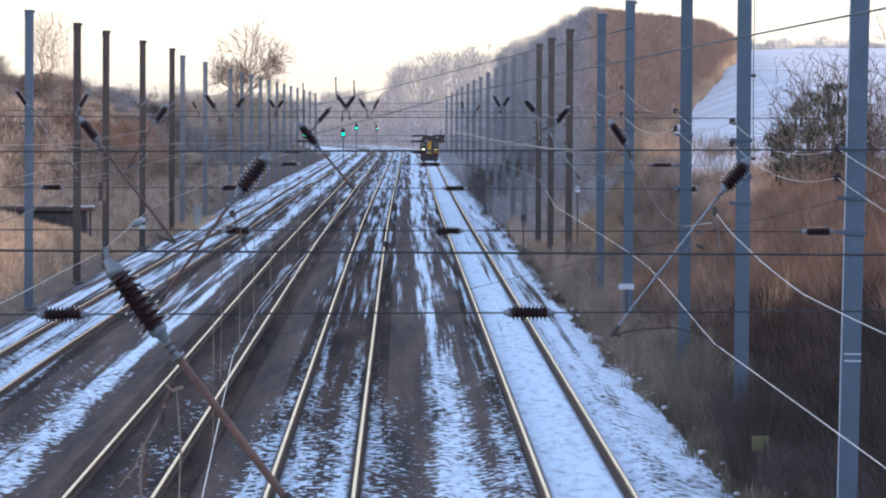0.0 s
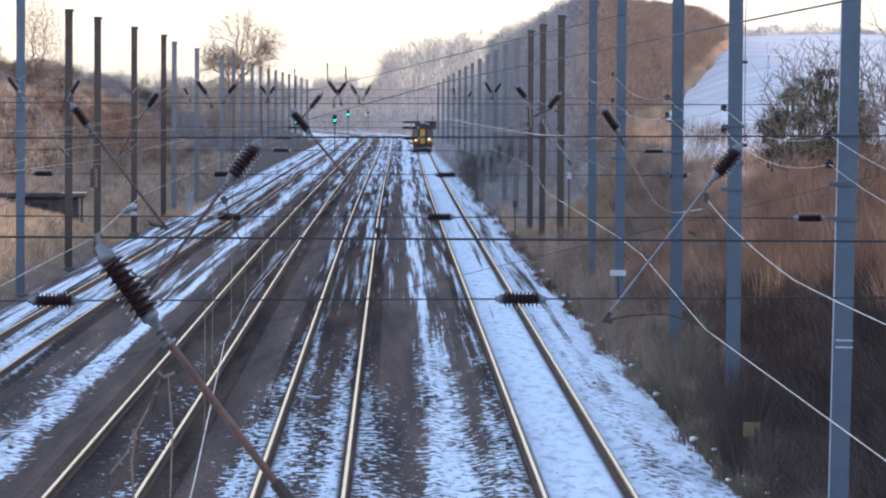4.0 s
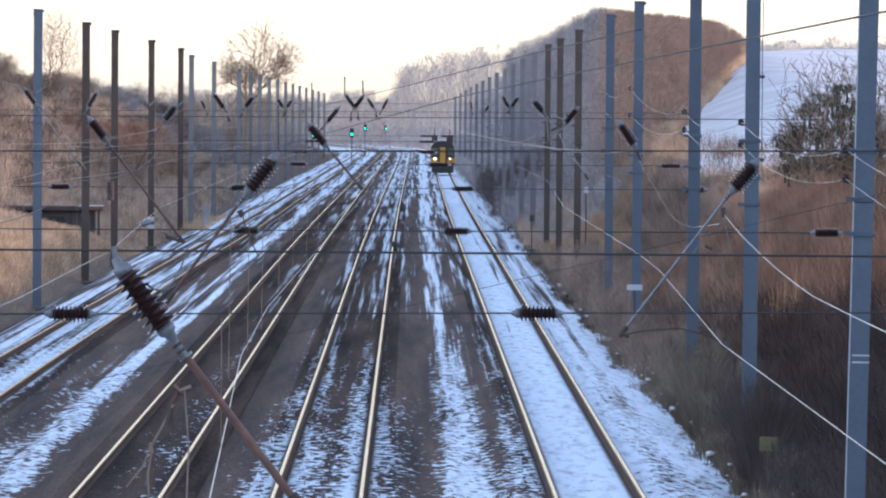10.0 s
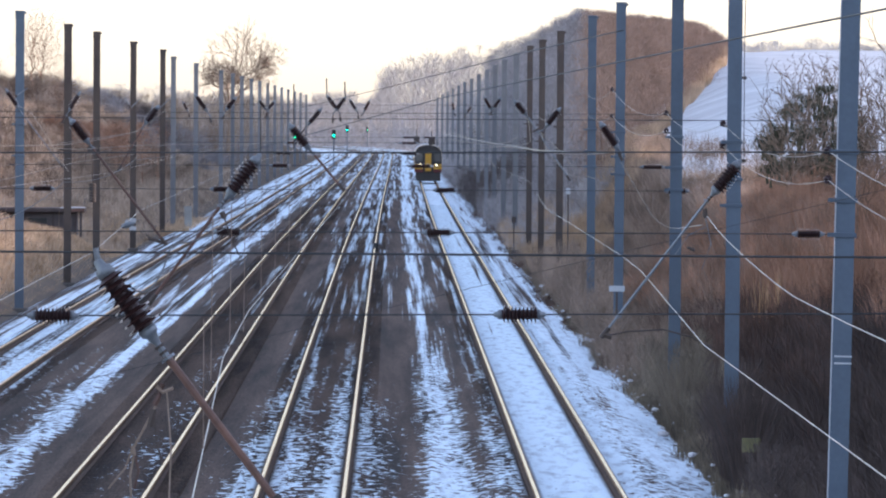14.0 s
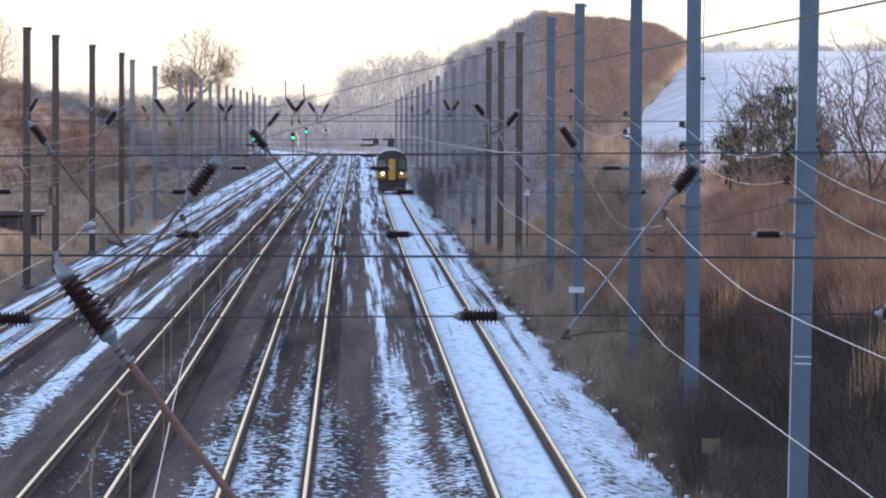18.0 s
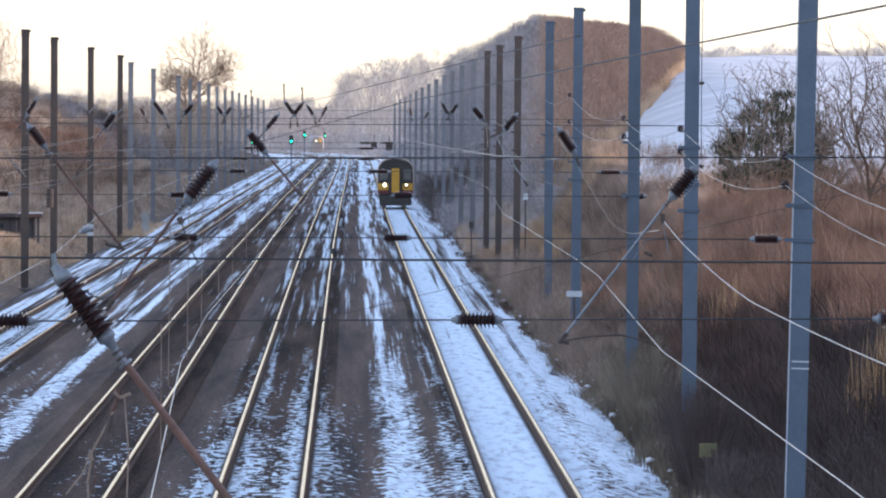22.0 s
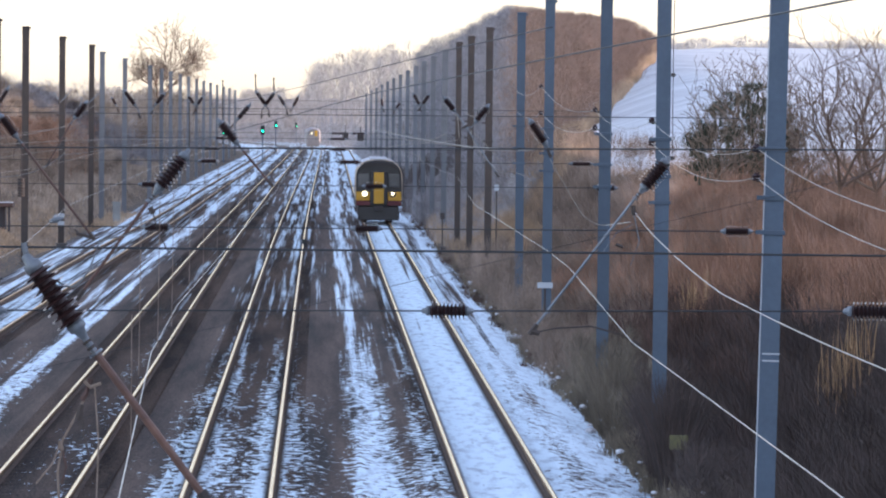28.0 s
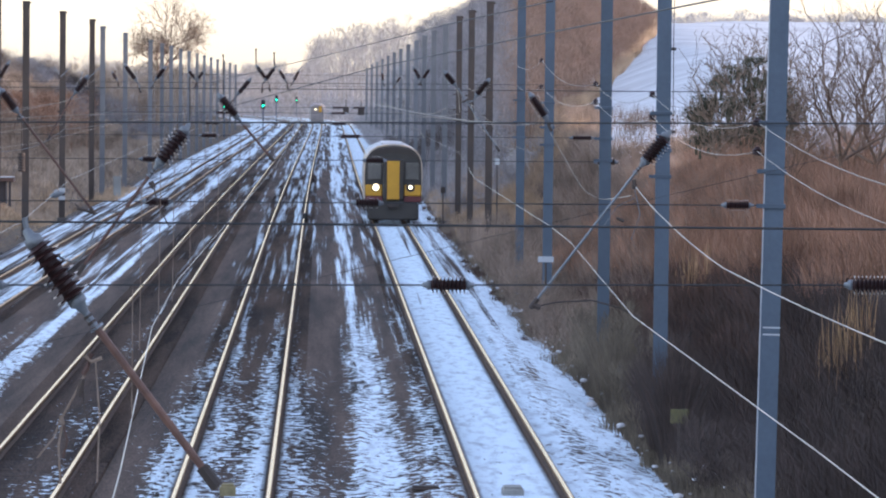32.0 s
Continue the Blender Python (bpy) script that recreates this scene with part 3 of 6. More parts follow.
        box(bm, -w / 2 - 0.13, -w / 2 - 0.03, -w / 2 - 0.02, -w / 2 + 0.02, z - base - 0.03, z - base + 0.03)
        part("clamp_band", bm, mat, m, "bolted clamp band")
    return m


RIGHT_MASTS = [(135.5, 0), (178, 0), (214, 0), (267, 0), (304, 0), (361, 1), (405, 1), (441, 1), (490, 0), (541, 0), (590, 0), (640, 0), (700, 0), (765, 0), (835, 0), (910, 0), (995, 0), (1090, 0), (1200, 0), (1330, 0)]
LEFT_MASTS = [(330, 0), (379, 1), (416, 1), (475, 1), (536, 1), (562, 0), (627, 0), (716, 0), (768, 0), (815, 0), (870, 0), (925, 0), (985, 0), (1045, 0), (1110, 0), (1180, 0), (1260, 0), (1340, 0), (1430, 0)]
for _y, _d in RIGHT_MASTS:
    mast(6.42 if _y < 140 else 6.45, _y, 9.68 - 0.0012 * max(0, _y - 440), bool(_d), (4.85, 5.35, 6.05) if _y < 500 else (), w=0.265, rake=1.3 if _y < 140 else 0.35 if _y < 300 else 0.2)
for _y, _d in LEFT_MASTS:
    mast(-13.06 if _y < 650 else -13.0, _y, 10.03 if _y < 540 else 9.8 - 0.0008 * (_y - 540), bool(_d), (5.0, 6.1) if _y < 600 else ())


# ---- wires ----
def wire(name, runs, r, mat, label, category="overhead wire", group="overhead line wires"):
    """One wire over its supports; runs: points, with the sag after each."""
    pts = []
    for (a, s), (c, _) in zip(runs, runs[1:]):
        q = sagging(a, c, s)
        pts += q if not pts else q[1:]
    ob_bm = bmesh.new()
    tube(ob_bm, pts, r, 6)
    ob = new(name, finish(name, ob_bm, mat, True))
    return tagged(ob, label, category, group)


def cross_span(y, x0, x1, z0, z1, ins=(), r=0.012, size=0.11):
    s = empty("cross_span_wire", pose(0, y, 0))
    tagged(s, "dark span wire strung across the tracks with insulators" if ins else "dark steel span wire strung across the tracks", "span wire", "span wires across the tracks")
    bm = bmesh.new()
    tube(bm, sagging((x0, 0, z0), (x1, 0, z1), 0.0), r, 6)
    part("wire", bm, WIRE, s)
    for x, half in ins:
        z = z0 + (z1 - z0) * (x - x0) / (x1 - x0)
        insulator(s, (x - half, 0, z), (x + half, 0, z), size, 9, 0.24)
    return s


def arm(top, a, c, end, r_ins, r_tube, sheds, rusty=True):
    """A sloping registration tube hung from an insulator."""
    lit, r_tube = r_tube == 0.019, r_tube * (1.0 if r_tube == 0.019 else 0.76)
    s = empty("registration_arm", Matrix.Translation(top))
    tagged(s, "rusty registration tube hung on a ribbed brown insulator" if rusty else "grey registration tube hung on a ribbed brown insulator", "registration arm", "registration arms over the tracks")
    o = Vector(top)
    a, c, end = Vector(a) - o, Vector(c) - o, Vector(end) - o
    insulator(s, a, c, r_ins, sheds, 0.3)
    d = (end - c).normalized()
    bm = bmesh.new()
    tube(bm, [c + (c - a) * 0.55, end], r_tube * (1.0 if rusty else 0.82), 8)
    part("tube", bm, (LIT_RUST if lit else RUST) if rusty else GREY_CAP, s)
    bm = bmesh.new()
    tube(bm, [c + (c - a) * 0.2, c + (c - a) * 0.6], r_tube * 0.85, 8)
    part("eye_rod", bm, GREY_CAP, s, "pale forged rod")
    for k in (0.36, 0.47, 0.58):
        bm = bmesh.new()
        tube(bm, [c + (c - a) * (k - 0.022), c + (c - a) * (k + 0.022)], r_tube * (1.9 if k > 0.5 else 1.35), 8)
        part("tube_clamp", bm, GREY_CAP if k > 0.5 else DARK_STEEL, s)
    bm = bmesh.new()
    tube(bm, [Vector((0, 0, 0)), a - (c - a) * 0.25], r_tube * 0.8, 6)
    part("hanger", bm, GREY_CAP, s)
    bm = bmesh.new()
    tube(bm, [end - d * 0.12, end], r_tube * 1.6, 8)
    part("end_clamp", bm, DARK_STEEL, s)
    return s


arm((-1.375, 43.7, 5.96), (-1.317, 43.7, 5.832), (-1.139, 43.7, 5.59), (-0.47, 43.7, 4.71), 0.073, 0.019, 8)
arm((-1.22, 87.5, 6.21), (-1.28, 87.5, 6.12), (-1.48, 87.5, 5.86), (-2.26, 87.5, 4.79), 0.082, 0.02, 8)
arm((3.26, 87.5, 6.18), (3.205, 87.5, 6.10), (3.035, 87.5, 5.895), (1.96, 87.5, 4.50), 0.082, 0.02, 8, False)
arm((-4.50, 130.9, 6.51), (-4.43, 130.9, 6.42), (-4.26, 130.9, 6.20), (-3.13, 130.9, 4.73), 0.08, 0.022, 8)
arm((-1.43, 130.9, 6.44), (-1.38, 130.9, 6.36), (-1.19, 130.9, 6.13), (-0.65, 130.9, 5.49), 0.08, 0.022, 8)
arm((2.90, 130.9, 6.46), (2.95, 130.9, 6.40), (3.12, 130.9, 6.15), (3.22, 130.9, 5.93), 0.075, 0.018, 9, False)
arm((2.15, 166.2, 6.84), (2.21, 166.2, 6.76), (2.35, 166.2, 6.59), (3.17, 166.2, 5.39), 0.07, 0.018, 8, False)
arm((2.98, 166.2, 6.68), (2.94, 166.2, 6.62), (2.77, 166.2, 6.40), (2.50, 166.2, 6.25), 0.07, 0.018, 8, False)
arm((-4.12, 166.2, 6.69), (-4.16, 166.2, 6.63), (-4.32, 166.2, 6.41), (-4.84, 166.2, 5.52), 0.07, 0.018, 8)
arm((-1.44, 195.6, 6.70), (-1.51, 195.6, 6.60), (-1.70, 195.6, 6.37), (-1.90, 195.6, 6.11), 0.07, 0.02, 8)
arm((-4.67, 221.7, 7.01), (-4.60, 221.7, 6.93), (-4.40, 221.7, 6.65), (-4.24, 221.7, 6.31), 0.07, 0.02, 8, False)
arm((-3.64, 221.7, 6.95), (-3.71, 221.7, 6.87), (-3.87, 221.7, 6.67), (-4.00, 221.7, 6.40), 0.07, 0.02, 8, False)

cross_span(43.75, -3.5, 4.5, 5.945, 5.925, r=0.006)
cross_span(85.3, -5.5, 7.0, 4.72, 4.80, ((-3.07, 0.16), (1.17, 0.16), (5.0, 0.16)), 0.008, 0.075)
cross_span(128, -9.0, 9.0, 6.0, 6.09, r=0.012)
cross_span(144, -9.0, 7.0, 4.75, 4.75, ((-2.5, 0.17), (0.72, 0.17), (6.4, 0.17)), 0.010, 0.075)
cross_span(222, -9.5, 7.0, 4.75, 4.75, ((-8.25, 0.2), (-4.0, 0.2), (1.28, 0.2), (6.75, 0.2)), 0.010, 0.085)
cross_span(320, -13, 9.5, 4.75, 4.75, ((-3.8, 0.25), (1.0, 0.3), (8.9, 0.3)), 0.012, 0.09)
cross_span(416, -13, 6.6, 4.75, 4.75, ((-4.8, 0.3), (0.8, 0.3)), 0.012, 0.1)
for _y, _z in ((416, 6.28), (627, 7.04), (1045, 6.1)):
    cross_span(_y, -13, 6.55, _z, _z, r=0.013)


# smaller registration arms further along
arm((-1.75, 251.9, 7.04), (-1.70, 251.9, 6.97), (-1.50, 251.9, 6.70), (-1.36, 251.9, 6.33), 0.075, 0.02, 7)
arm((-1.23, 251.9, 7.00), (-1.27, 251.9, 6.94), (-1.46, 251.9, 6.68), (-1.59, 251.9, 6.29), 0.075, 0.02, 7)
arm((-1.41, 307.9, 7.02), (-1.35, 307.9, 6.94), (-1.19, 307.9, 6.69), (-1.07, 307.9, 6.35), 0.075, 0.022, 7)
arm((-0.68, 332.5, 7.18), (-0.80, 332.5, 6.95), (-0.95, 332.5, 6.66), (-1.08, 332.5, 6.42), 0.075, 0.022, 7)
arm((2.70, 277.1, 7.07), (2.75, 277.1, 7.00), (2.90, 277.1, 6.73), (2.97, 277.1, 6.50), 0.07, 0.02, 7, False)
arm((3.23, 277.1, 7.04), (3.18, 277.1, 6.97), (3.02, 277.1, 6.74), (2.87, 277.1, 6.50), 0.07, 0.02, 7, False)
arm((2.38, 369.4, 7.04), (2.40, 369.4, 6.95), (2.44, 369.4, 6.68), (2.51, 369.4, 6.42), 0.07, 0.022, 7, False)
arm((3.18, 369.4, 6.86), (3.11, 369.4, 6.80), (2.98, 369.4, 6.60), (2.85, 369.4, 6.37), 0.07, 0.022, 7, False)
arm((-4.05, 286.6, 6.97), (-4.02, 286.6, 6.90), (-3.88, 286.6, 6.70), (-3.76, 286.6, 6.42), 0.07, 0.02, 7)
arm((-3.55, 286.6, 6.94), (-3.61, 286.6, 6.87), (-3.74, 286.6, 6.68), (-3.86, 286.6, 6.39), 0.07, 0.02, 7)
arm((-7.12, 319.7, 6.92), (-7.08, 319.7, 6.85), (-6.96, 319.7, 6.65), (-6.86, 319.7, 6.38), 0.07, 0.02, 7)
arm((-9.48, 230.9, 7.10), (-9.43, 230.9, 7.03), (-9.22, 230.9, 6.72), (-8.07, 230.9, 5.20), 0.07, 0.02, 8, False)
arm((-7.66, 230.9, 7.04), (-7.71, 230.9, 6.96), (-7.89, 230.9, 6.65), (-8.12, 230.9, 6.27), 0.07, 0.02, 8)


def line_wires(name, contact, carrier, droppers, label, sag=0.12, pale=False):
    """Contact wire and carrier wire of one line, with its droppers."""
    s = empty(name)
    tagged(s, label, "overhead wire", "overhead line wires")
    for pts, r, mat, what in ((contact, 0.0036, BRIGHT_WIRE, "contact_wire"), (carrier, 0.0038 if pale else 0.005, BRIGHT_WIRE if pale else WIRE, "carrier_wire")):
        path = []
        for a, c in zip(pts, pts[1:]):
            q = sagging(a, c, 0.0 if what == "contact_wire" else sag, 8)
            path += q if not path else q[1:]
        bm = bmesh.new()
        tube(bm, path, r, 6)
        part(what, bm, mat, s)
    for x, y, lo, hi in droppers:
        bm = bmesh.new()
        tube(bm, [(x, y, lo), (x + 0.01, y, hi)], 0.003, 5)
        part("dropper", bm, ROPE, s)
    return s


line_wires("overhead_line", [(-0.85, 36.8, 4.79), (-0.92, 43.6, 4.79), (-1.23, 69.0, 4.79), (-1.29, 85.7, 4.79), (-0.95, 200.3, 4.79), (-0.89, 426.3, 4.80)], [(-1.20, 43.2, 5.79), (-1.34, 57.3, 5.78), (-1.30, 99.0, 5.79), (-1.19, 197.9, 5.80), (-1.05, 437.5, 5.86)],
           [(-1.2, k, 4.8, 5.9) for k in (62.7, 70, 76.6, 86.6, 97, 110, 124, 140, 158, 178)], "contact wire and carrier wire with thin droppers over the line")
line_wires("overhead_line", [(2.55, 41.8, 4.72), (2.56, 48.2, 4.72), (2.55, 76.3, 4.71), (2.91, 109.4, 4.76), (3.03, 124.1, 4.72), (2.97, 180.7, 4.76), (3.71, 251.9, 4.73), (3.59, 346.3, 4.73), (3.07, 461.8, 4.54)], [(3.18, 40.5, 5.28), (3.21, 53.1, 5.14), (2.97, 69.3, 5.25), (2.94, 79.9, 5.44), (2.94, 87.5, 5.64)],
           [], "bright worn contact wire with a kinked carrier wire", 0.015, True)
line_wires("overhead_line", [(-3.78, 80.7, 4.78), (-3.76, 90.8, 4.77), (-3.83, 120.5, 4.78), (-4.23, 148.4, 4.78), (-4.58, 171.4, 4.78), (-4.99, 286.6, 4.76), (-4.58, 449.3, 4.76)], [(-3.73, 80.7, 5.58), (-4.20, 120.5, 5.68), (-4.69, 171.4, 5.70), (-5.00, 286.6, 5.79)],
           [(-4.6, k, 4.8, 5.7) for k in (95, 112, 130, 150, 170, 195, 225, 260)], "pale contact wire and thin carrier wire over the line")
line_wires("overhead_line", [(-9.60, 213.1, 4.75), (-8.32, 277.1, 4.75), (-8.56, 395.8, 4.81), (-7.49, 593.7, 4.73)], [(-9.61, 213.1, 5.32), (-8.33, 277.1, 5.43), (-8.56, 395.8, 5.40), (-7.49, 593.7, 5.48)], [(-9.0, k, 4.8, 5.4) for k in (225, 245, 270, 300, 335)], "pale wires over the far line")

# feeder wires slung from mast to mast
wire("feeder_wire", [((6.51, 87.5, 5.48), 0.25), ((6.30, 135.5, 6.06), 0.3), ((6.28, 178.0, 6.40), 0.28), ((6.25, 214.0, 6.60), 0.3), ((6.26, 266.8, 7.26), 0.2), ((6.31, 302.3, 7.18), 0)], 0.0046, BRIGHT_WIRE, "pale feeder wire sagging between the masts")
wire("feeder_wire", [((6.51, 87.5, 5.03), 0.25), ((6.30, 135.5, 5.64), 0.3), ((6.28, 178.0, 5.99), 0.28), ((6.26, 214.0, 6.20), 0.3), ((6.26, 266.8, 6.51), 0.2), ((6.31, 302.3, 6.55), 0)], 0.0046, BRIGHT_WIRE, "pale feeder wire sagging between the masts")
wire("cross_feeder", [((3.36, 55.4, 7.31), 0.0), ((3.05, 83.1, 7.26), 0.0), ((2.40, 110.8, 7.14), 0.0), ((0.91, 151.1, 6.85), 0.0), ((-2.08, 207.8, 6.02), 0.0), ((-4.83, 277.1, 5.24), 0)], 0.008, WIRE, "dark wire rising across the tracks")
wire("cross_feeder", [((2.92, 118.7, 7.64), 0.0), ((1.99, 138.5, 7.49), 0.0), ((-0.00, 207.8, 7.16), 0.0), ((-3.50, 277.1, 6.50), 0)], 0.008, WIRE, "dark wire rising across the tracks")
wire("thin_wire", [((-1.09, 16.6, 5.99), 0.0), ((1.26, 16.6, 6.56), 0)], 0.0005, WIRE, "thin dark wire close to the bridge")
wire("jumper_wire", [((3.20, 130.9, 5.91), 0.0), ((3.63, 130.9, 5.17), 0.05), ((3.99, 130.9, 4.99), 0.0), ((3.67, 110.8, 5.28), 0)], 0.0048, BRIGHT_WIRE, "pale jumper wire hanging below an insulator")
wire("jumper_wire", [((2.35, 166.2, 6.51), 0.0), ((2.95, 166.2, 5.95), 0.0), ((3.29, 166.2, 5.55), 0.0), ((3.61, 166.2, 5.42), 0)], 0.0048, BRIGHT_WIRE, "pale jumper wire hanging below an insulator")
wire("jumper_wire", [((1.13, 207.8, 6.12), 0.0), ((1.89, 195.6, 5.99), 0.0), ((2.60, 166.2, 5.93), 0.0), ((2.92, 130.9, 6.03), 0)], 0.0055, BRIGHT_WIRE, "pale wire sloping to the masts")
wire("jumper_wire", [((-7.86, 221.7, 5.82), 0.0), ((-6.13, 221.7, 6.07), 0.05), ((-5.33, 221.7, 6.63), 0.0)], 0.0048, BRIGHT_WIRE, "pale jumper wire hanging below an insulator")
wire("jumper_wire", [((-10.43, 230.9, 4.68), 0.0), ((-9.27, 230.9, 4.95), 0.0), ((-8.49, 230.9, 5.15), 0.0), ((-7.73, 230.9, 5.33), 0.0), ((-7.03, 230.9, 5.43), 0.0), ((-6.34, 230.9, 5.52), 0.0)], 0.008, BRIGHT_WIRE, "pale wire sloping up past the masts")
wire("jumper_wire", [((-11.24, 251.9, 5.64), 0.0), ((-10.02, 251.9, 5.64), 0.0), ((-8.74, 251.9, 5.68), 0.0), ((-7.90, 251.9, 5.81), 0.0), ((-6.94, 251.9, 6.01), 0.0), ((-6.30, 251.9, 6.17), 0.0)], 0.008, BRIGHT_WIRE, "pale wire rising towards an insulator")
wire("jumper_wire", [((-9.70, 268.1, 5.52), 0.0), ((-8.98, 268.1, 5.48), 0.0), ((-7.32, 268.1, 5.60), 0.0), ((-5.83, 268.1, 5.64), 0.0), ((-3.90, 268.1, 5.66), 0.0)], 0.008, BRIGHT_WIRE, "pale wire stretched level between the arms")
wire("jumper_wire", [((-10.03, 251.9, 6.74), 0.0), ((-9.65, 251.9, 6.51), 0.0), ((-9.27, 251.9, 5.95), 0.0), ((-8.96, 251.9, 5.38), 0.0), ((-8.66, 251.9, 4.96), 0.0)], 0.007, BRIGHT_WIRE, "pale wire sloping down from a mast")
wire("jumper_wire", [((-6.62, 251.9, 5.82), 0.0), ((-6.75, 251.9, 5.47), 0.0), ((-7.02, 251.9, 5.12), 0.0)], 0.007, BRIGHT_WIRE, "short pale jumper wire")
wire("jumper_wire", [((1.42, 221.7, 6.10), 0.0), ((1.71, 221.7, 6.01), 0.0), ((2.11, 221.7, 5.91), 0.0), ((2.47, 221.7, 5.84), 0.0), ((2.71, 221.7, 5.88), 0.0), ((2.95, 221.7, 6.00), 0.0)], 0.008, BRIGHT_WIRE, "pale jumper wire in a loop")
wire("jumper_wire", [((1.27, 213.1, 5.98), 0.0), ((1.77, 213.1, 5.91), 0.0), ((2.29, 213.1, 5.84), 0.0), ((3.21, 213.1, 5.75), 0.0), ((3.70, 213.1, 5.67), 0.0), ((4.40, 213.1, 5.64), 0.0), ((4.98, 213.1, 5.69), 0.0)], 0.008, BRIGHT_WIRE, "pale wire strung along the masts")
wire("jumper_wire", [((1.58, 230.9, 5.62), 0.0), ((2.06, 230.9, 5.71), 0.0), ((2.57, 230.9, 5.74), 0.0), ((3.03, 230.9, 5.77), 0.0), ((3.38, 230.9, 5.83), 0.0)], 0.007, BRIGHT_WIRE, "pale jumper wire in a loop")
wire("jumper_wire", [((1.67, 230.9, 5.36), 0.0), ((1.91, 230.9, 5.53), 0.0), ((2.17, 230.9, 5.52), 0.0), ((2.41, 230.9, 5.43), 0.0), ((2.55, 230.9, 5.24), 0.0)], 0.007, BRIGHT_WIRE, "pale jumper wire in a loop")
wire("jumper_wire", [((2.80, 175.0, 6.18), 0.0), ((2.87, 175.0, 5.96), 0.0), ((3.02, 175.0, 5.72), 0.0), ((3.33, 175.0, 5.43), 0.0), ((3.63, 175.0, 5.36), 0.0)], 0.007, BRIGHT_WIRE, "pale jumper wire hanging in a curve")
wire("jumper_wire", [((2.64, 184.7, 6.63), 0.0), ((2.71, 184.7, 6.32), 0.0), ((2.73, 184.7, 6.01), 0.0)], 0.006, BRIGHT_WIRE, "thin pale wire hanging down")
wire("jumper_wire", [((2.54, 166.2, 6.55), 0.0), ((2.68, 166.2, 6.46), 0.0), ((2.82, 166.2, 6.49), 0.0)], 0.006, BRIGHT_WIRE, "short pale jumper wire")


def stay(a, c, r):
    """A short pale rod from a mast to its insulator."""
    a, c = Vector(a), Vector(c)
    s = empty("stay_rod", Matrix.Translation(a))
    tagged(s, "short pale stay rod with a dark clamp", "line fitting", "fittings under the arms")
    bm = bmesh.new()
    tube(bm, [(0, 0, 0), c - a], r, 6)
    part("rod", bm, GREY_CAP, s)
    bm = bmesh.new()
    tube(bm, [(c - a) * 0.92, (c - a) * 1.08], r * 1.8, 6)
    part("clamp", bm, DARK_STEEL, s)


for _a, _c, _r in (((-11.71, 302.3, 7.31), (-12.08, 302.3, 7.05), 0.022), ((-10.00, 302.3, 7.25), (-10.22, 302.3, 6.96), 0.022), ((-8.90, 332.5, 7.03), (-9.24, 332.5, 6.68), 0.022), ((-9.44, 332.5, 7.08), (-9.26, 332.5, 6.76), 0.022), ((-7.54, 319.7, 7.02), (-8.02, 319.7, 6.57), 0.02), ((-8.12, 319.7, 6.90), (-8.17, 319.7, 6.57), 0.02), ((2.93, 166.2, 6.53), (2.78, 166.2, 6.53), 0.016)):
    stay(_a, _c, _r)


def feeder_bracket(at):
    """Small dark pin insulator on an arm from the mast."""
    s = empty("feeder_bracket", Matrix.Translation(at))
    tagged(s, "dark pin insulator on a short arm from the mast", "line fitting", "feeder brackets on the masts")
    bm = bmesh.new()
    lathe(bm, (0, 0, -0.03), (0, 0, 0.09), [(0, 0.04), (0.2, 0.07), (0.4, 0.045), (0.6, 0.07), (0.8, 0.04), (1, 0.03)], 10)
    part("insulator", bm, PORCELAIN, s)
    bm = bmesh.new()
    tube(bm, [(0, 0, -0.03), (max(0.1, 6.36 - at[0]), 0, -0.03)], 0.018, 6)
    part("arm", bm, DARK_STEEL, s)


for _at in ((6.30, 135.5, 6.04), (6.28, 178.0, 6.38), (6.26, 214.0, 6.57), (6.26, 266.8, 7.23), (6.30, 135.5, 5.62), (6.28, 178.0, 5.96), (6.26, 214.0, 6.17), (6.26, 266.8, 6.48)):
    feeder_bracket(_at)
for _y, _z in ((190, 6.45), (285, 6.55)):
    cross_span(_y, -13, 8.5, _z, _z, r=0.009)


def hanging_gear(name, pieces, label):
    """Loose tubes, rods and cables hung under an arm; each piece: part name, points, radius, material."""
    o = Vector(pieces[0][1][0])
    s = empty(name, Matrix.Translation(o))
    tagged(s, label, "line fitting", "fittings under the arms")
    for what, pts, r, mat in pieces:
        bm = bmesh.new()
        tube(bm, [Vector(p) - o for p in pts], r * (0.62 if mat is ROPE else 0.85), 6)
        part(what, bm, mat, s)


